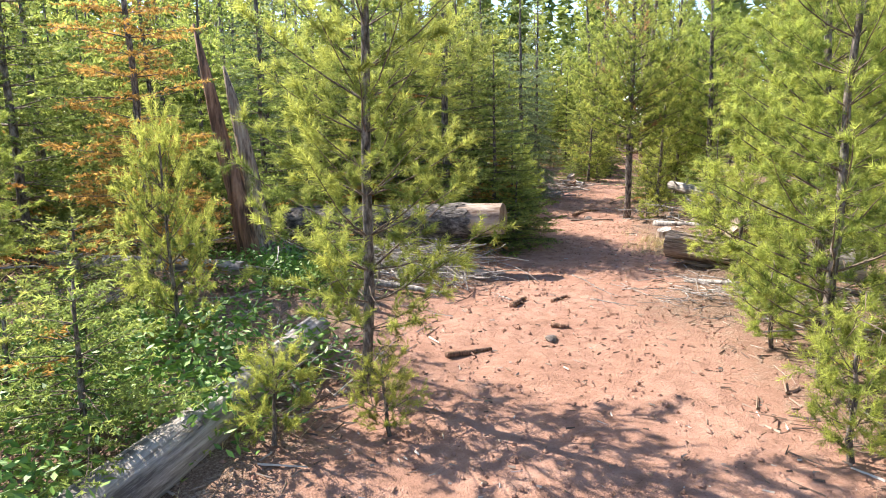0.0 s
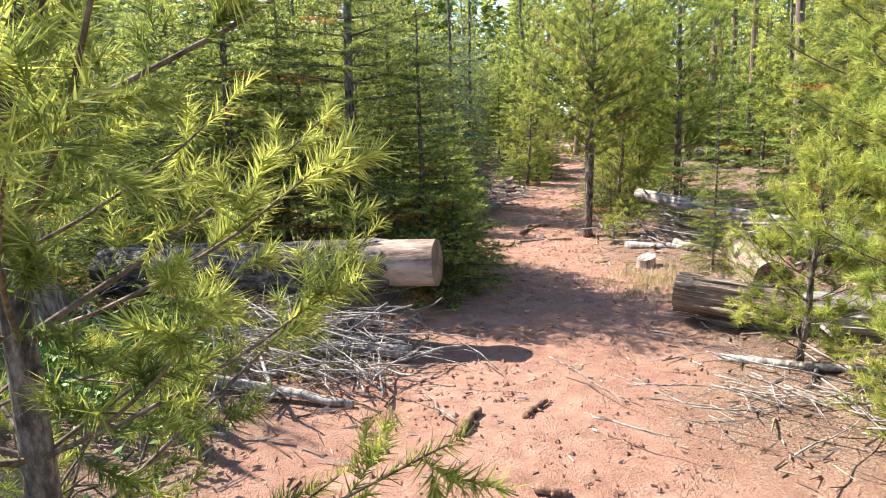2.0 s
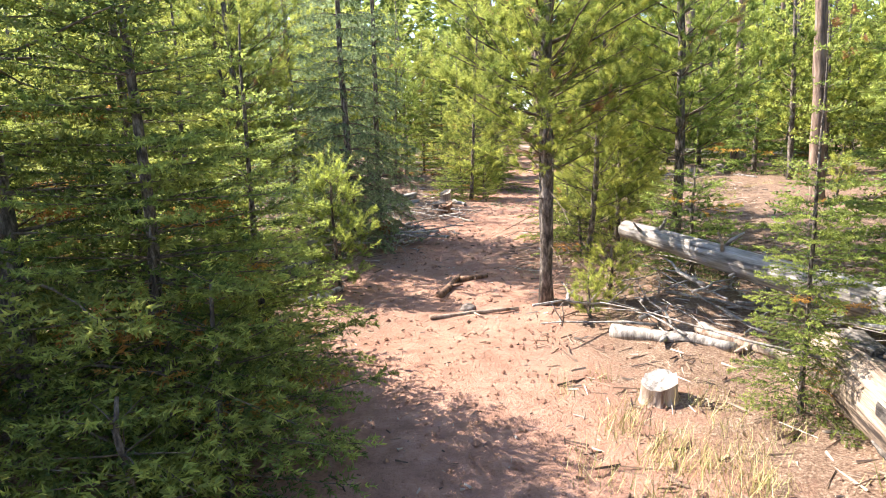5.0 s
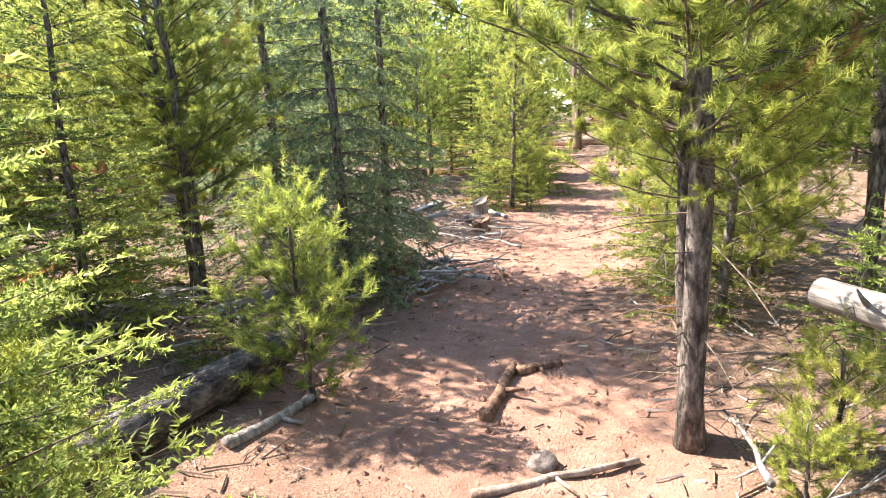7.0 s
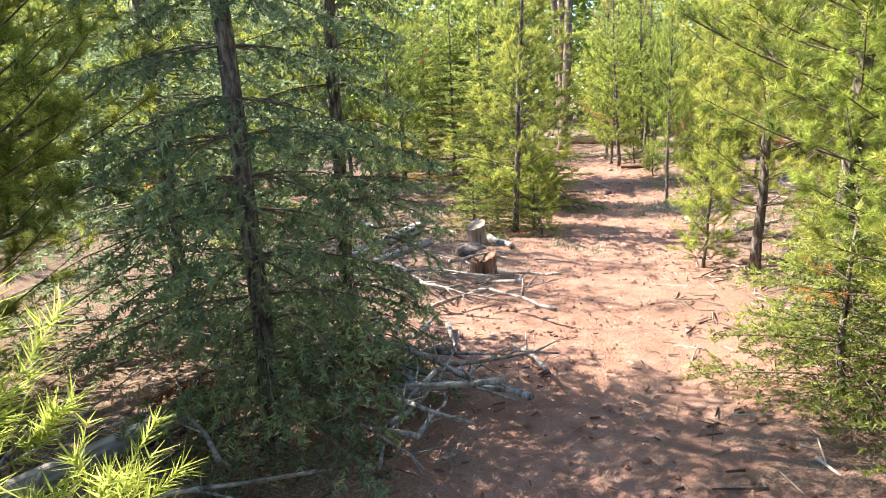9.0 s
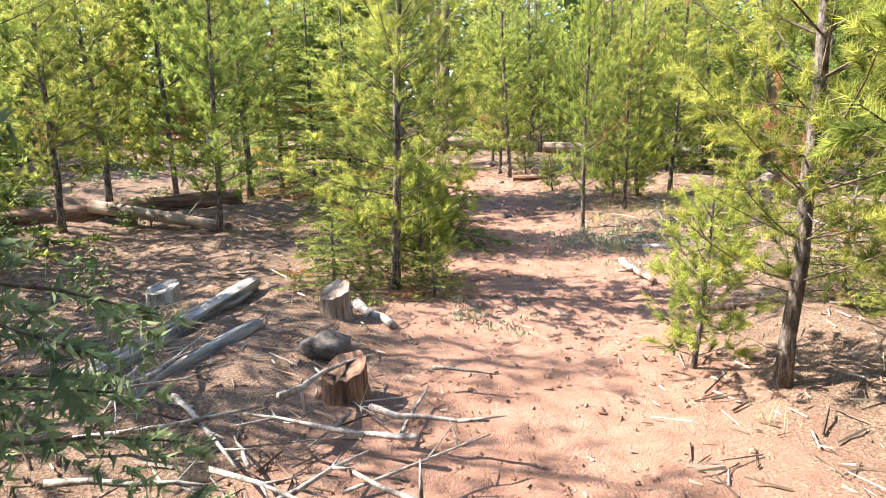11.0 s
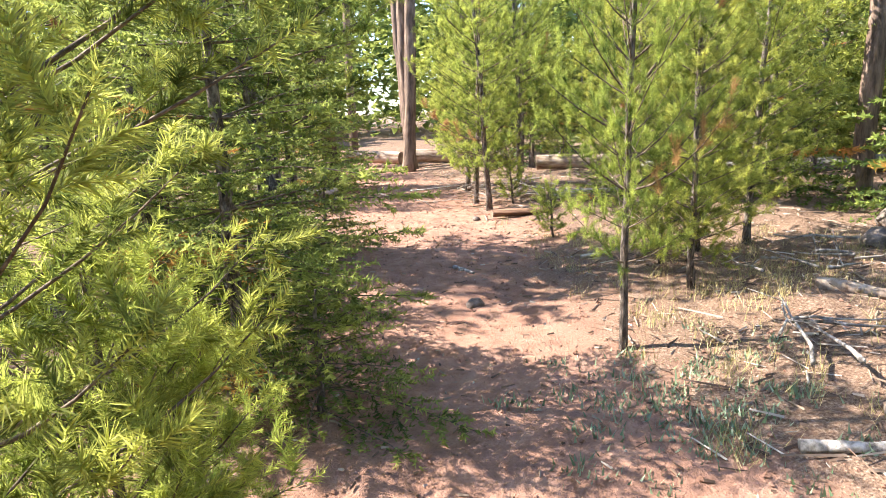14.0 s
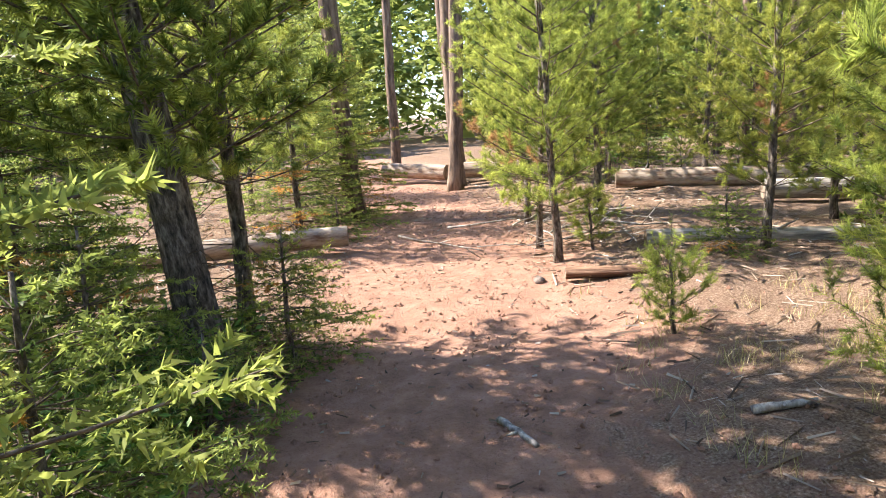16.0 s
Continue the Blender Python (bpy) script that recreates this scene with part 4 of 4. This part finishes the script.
lying_stick(2.75, 12.6, 3.05, 12.65, 0.03, ROT_WOOD, "dark root end on the path", 10)
lying_stick(2.25, 11.35, 3.05, 11.45, 0.02, PALE_WOOD, "thin pale stick lying on the path", 11)
lying_stick(0.43, 7.03, -1.0, 7.6, 0.055, GREY_WOOD, "stout bleached branch with sawn end", 12, 0.02)
lying_stick(-0.93, 6.76, -0.05, 6.35, 0.035, GREY_WOOD, "short grey branch on dirt", 13)
lying_stick(0.62, 5.85, 0.80, 6.1, 0.03, ROT_WOOD, "brown broken stick on the path", 14)
lying_stick(1.03, 6.0, 1.2, 6.2, 0.02, ROT_WOOD, "small brown stick on the path", 15)
lying_stick(0.0, 4.6, 0.35, 4.75, 0.022, ROT_WOOD, "small dark stick on dirt", 16)
lying_stick(0.9, 5.3, 1.05, 5.25, 0.025, ROT_WOOD, "small wood chip on dirt", 17)
lying_stick(4.2, 8.1, 4.35, 8.0, 0.03, GREY_WOOD, "upright grey splinter by a hollow log", 18, 0.45, "broken_branch")
lying_stick(8.1, 22.5, 8.35, 22.4, 0.022, GREY_WOOD, "small grey stick in shade", 19)
lying_stick(7.05, 23.0, 7.12, 22.7, 0.018, GREY_WOOD, "small stick on the path", 20)
lying_stick(1.15, 11.95, 1.55, 12.5, 0.035, GREY_WOOD, "grey stick beside a fallen log", 21)
lying_stick(3.5, 10.6, 4.05, 9.9, 0.05, GREY_WOOD, "stout grey branch below the pine", 22)
lying_stick(4.0, 10.3, 4.3, 9.5, 0.045, PALE_WOOD, "bleached branch below the pine", 23)
lying_stick(2.5, 6.6, 3.4, 5.9, 0.03, GREY_WOOD, "long grey branch beside the path", 24)


def stone(x, y, r, label, seed):
    g, rng = Geo(), np.random.default_rng(seed)
    rings, n = 6, 10
    v = []
    for i in range(rings + 1):
        th = math.pi * i / rings
        for j in range(n):
            a = 6.283 * j / n
            k = 1 + 0.35 * noise.noise(Vector((math.sin(th) * math.cos(a) * 1.3 + seed, math.sin(th) * math.sin(a) * 1.3, math.cos(th) * 1.3)))
            v.append((r * k * math.sin(th) * math.cos(a) * 1.2, r * k * math.sin(th) * math.sin(a), r * k * 0.7 * math.cos(th)))
    g.add(v, [(i * n + j, i * n + (j + 1) % n, (i + 1) * n + (j + 1) % n, (i + 1) * n + j) for i in range(rings) for j in range(n)])
    ob = tagged(new("rock", g.mesh("rock", ROCK)), label, "rock", "stones")
    ob.location = (x, y, gz(x, y) + r * 0.25)
    ob.rotation_euler = (0, 0, rng.uniform(0, 6))


for i, (x, y, r) in enumerate(((2.6, 11.55, 0.07), (3.42, 17.75, 0.14), (0.85, 5.0, 0.05), (11.6, 21.9, 0.24), (10.4, 21.3, 0.16), (8.35, 25.3, 0.05), (6.75, 21.9, 0.06), (-3.0, 5.6, 0.16))):
    stone(x, y, r, "rounded grey-brown stone half sunk in dirt" if r > 0.1 else "small brown stone on the path", i)

# ---- ground litter ----
lrng = np.random.default_rng(9)


def scatter(n, lo, hi, box=(-5, 13, 1.0, 34)):
    out = []
    while len(out) < n:
        x, y = lrng.uniform(box[0], box[1], 4000), lrng.uniform(box[2], box[3], 4000)
        d = path_distance(x, y)
        keep = (d > lo) & (d < hi)
        out.extend(zip(x[keep], y[keep]))
    return np.array(out[:n])


g = Geo()
for lo, hi, n, l0, l1 in ((0.0, 3.5, 19000, 0.04, 0.30), (-1.5, 0.15, 3600, 0.015, 0.08)):
    for x, y in scatter(n, lo, hi):
        l, a = lrng.uniform(l0, l1) * lrng.uniform(0.4, 1), lrng.uniform(0, 6.28)
        r = lrng.uniform(0.0018, 0.0075)
        d = np.array([math.cos(a), math.sin(a), lrng.normal(0, 0.12)]) * l
        p = np.array([x, y, gz(x, y) + r])
        sd = np.array([-math.sin(a), math.cos(a), 0]) * r
        up = np.array([0, 0, r * 1.6])
        v = [p - sd, p + sd, p + up, p + d - sd * 0.6, p + d + sd * 0.6, p + d + up * 0.6]
        g.add(v, [(0, 1, 4, 3), (1, 2, 5, 4), (2, 0, 3, 5), (0, 2, 1), (3, 4, 5)])
tagged(new("twig_litter", g.mesh("twig_litter", CHIP, False)), "scattered dry twigs and bark chips on the ground", "litter", kind="stuff")
g = Geo()
for lo, hi, n in ((-1.5, 0.3, 8000), (0.3, 3.0, 7000)):
    for x, y in scatter(n, lo, hi):
        r = lrng.uniform(0.006, 0.026) * lrng.uniform(0.4, 1)
        p = np.array([x, y, gz(x, y) + r * 0.2])
        o = lrng.uniform(0.6, 1.3, (6, 1)) * np.array([[1, 0, 0], [-1, 0, 0], [0, 1, 0], [0, -1, 0], [0, 0, 0.8], [0, 0, -0.8]]) * r
        g.add(p + o, [(0, 2, 4), (2, 1, 4), (1, 3, 4), (3, 0, 4), (2, 0, 5), (1, 2, 5), (3, 1, 5), (0, 3, 5)])
tagged(new("dirt_clods", g.mesh("dirt_clods", SOIL, False)), "loose clods of reddish dirt", "dirt", kind="stuff")


def tuft_stuff(name, spots, material, label, category, blades, h, w, spread_):
    g = Geo()
    v = []
    for x, y, s in spots:
        n = int(blades * s)
        z = gz(x, y)
        b = np.c_[x + lrng.normal(0, spread_, n), y + lrng.normal(0, spread_, n), np.full(n, z - 0.01)]
        d = unit(np.c_[lrng.normal(0, 0.45, (n, 2)), np.ones(n)]) * (h * lrng.uniform(0.4, 1.1, n))[:, None]
        a = lrng.uniform(0, 6.28, n)
        sd = np.c_[np.cos(a), np.sin(a), np.zeros(n)] * w
        v.append(np.stack([b - sd, b + sd, b + d], 1).reshape(-1, 3))
    v = np.concatenate(v)
    g.tris(v, np.zeros(len(v)))
    tagged(new(name, g.mesh(name, material, False)), label, category, kind="stuff")


grass = [(x, y, lrng.uniform(0.3, 1)) for x, y in scatter(260, 0.15, 3.0)]
grass += [(lrng.uniform(6.6, 10.5), lrng.uniform(18.3, 24.0), lrng.uniform(0.5, 1.2)) for _ in range(230)]
grass += [(lrng.normal(2.95, 0.35), lrng.normal(8.9, 0.45), 1.0) for _ in range(60)]
grass = [q for q in grass if path_distance(q[0], q[1]) > 0.0]
tuft_stuff("dry_grass", grass, GRASS, "thin tufts of dry yellow grass", "grass", 34, 0.16, 0.002, 0.06)
sage = [(lrng.normal(6.9, 0.35), lrng.normal(19.9, 0.4), 1) for _ in range(40)] + [(lrng.normal(4.6, 0.2), lrng.normal(18.2, 0.2), 0.7) for _ in range(9)] + [(lrng.normal(7.0, 0.3), lrng.normal(19.0, 0.5), 1) for _ in range(16)]
tuft_stuff("sage_plants", sage, SAGE, "low pale sage-green ground plants", "plant", 40, 0.06, 0.008, 0.06)
shrub = [(lrng.normal(-2.2, 0.7), lrng.normal(3.6, 0.9), 1) for _ in range(70)] + [(lrng.normal(5.6, 0.4), lrng.normal(23.4, 0.6), 1) for _ in range(40)] + [(lrng.normal(-1.6, 0.4), lrng.normal(6.6, 0.5), 1) for _ in range(30)]
shrub = [q for q in shrub if path_distance(q[0], q[1]) > 0.25]
shrub += [(x, y, lrng.uniform(0.6, 1.6)) for x, y in scatter(330, 2.6, 16, (-14, 24, 3, 46)) if not (5 < x < 11 and 15 < y < 25)]
g = Geo()
for x, y, sc_ in shrub:
    n = 110
    p = np.array([x, y, gz(x, y)]) + np.c_[lrng.normal(0, 0.13 * sc_, (n, 2)), lrng.uniform(0.02, 0.34, n) * sc_]
    d = unit(lrng.normal(0, 1, (n, 3)) * [1, 1, 0.5]) * 0.034
    w = unit(np.cross(d, lrng.normal(0, 1, (n, 3)))) * 0.013
    g.tris(np.stack([p - d, p + w, p + d], 1).reshape(-1, 3), np.zeros(n * 3))
    g.tris(np.stack([p - d, p + d, p - w], 1).reshape(-1, 3), np.zeros(n * 3))
tagged(new("low_shrubs", g.mesh("low_shrubs", LEAF, False)), "low leafy green shrubs in the undergrowth", "shrub", kind="stuff")

# the trees that served as patterns go back out
for ob in [*pineA, *sapling, *firA, *spruceA, *low_fir, *farP, *farF, *tallP, big_dark, red_dead, twin_pine]:
    for o in (*ob.children_recursive, ob):
        bpy.data.objects.remove(o)
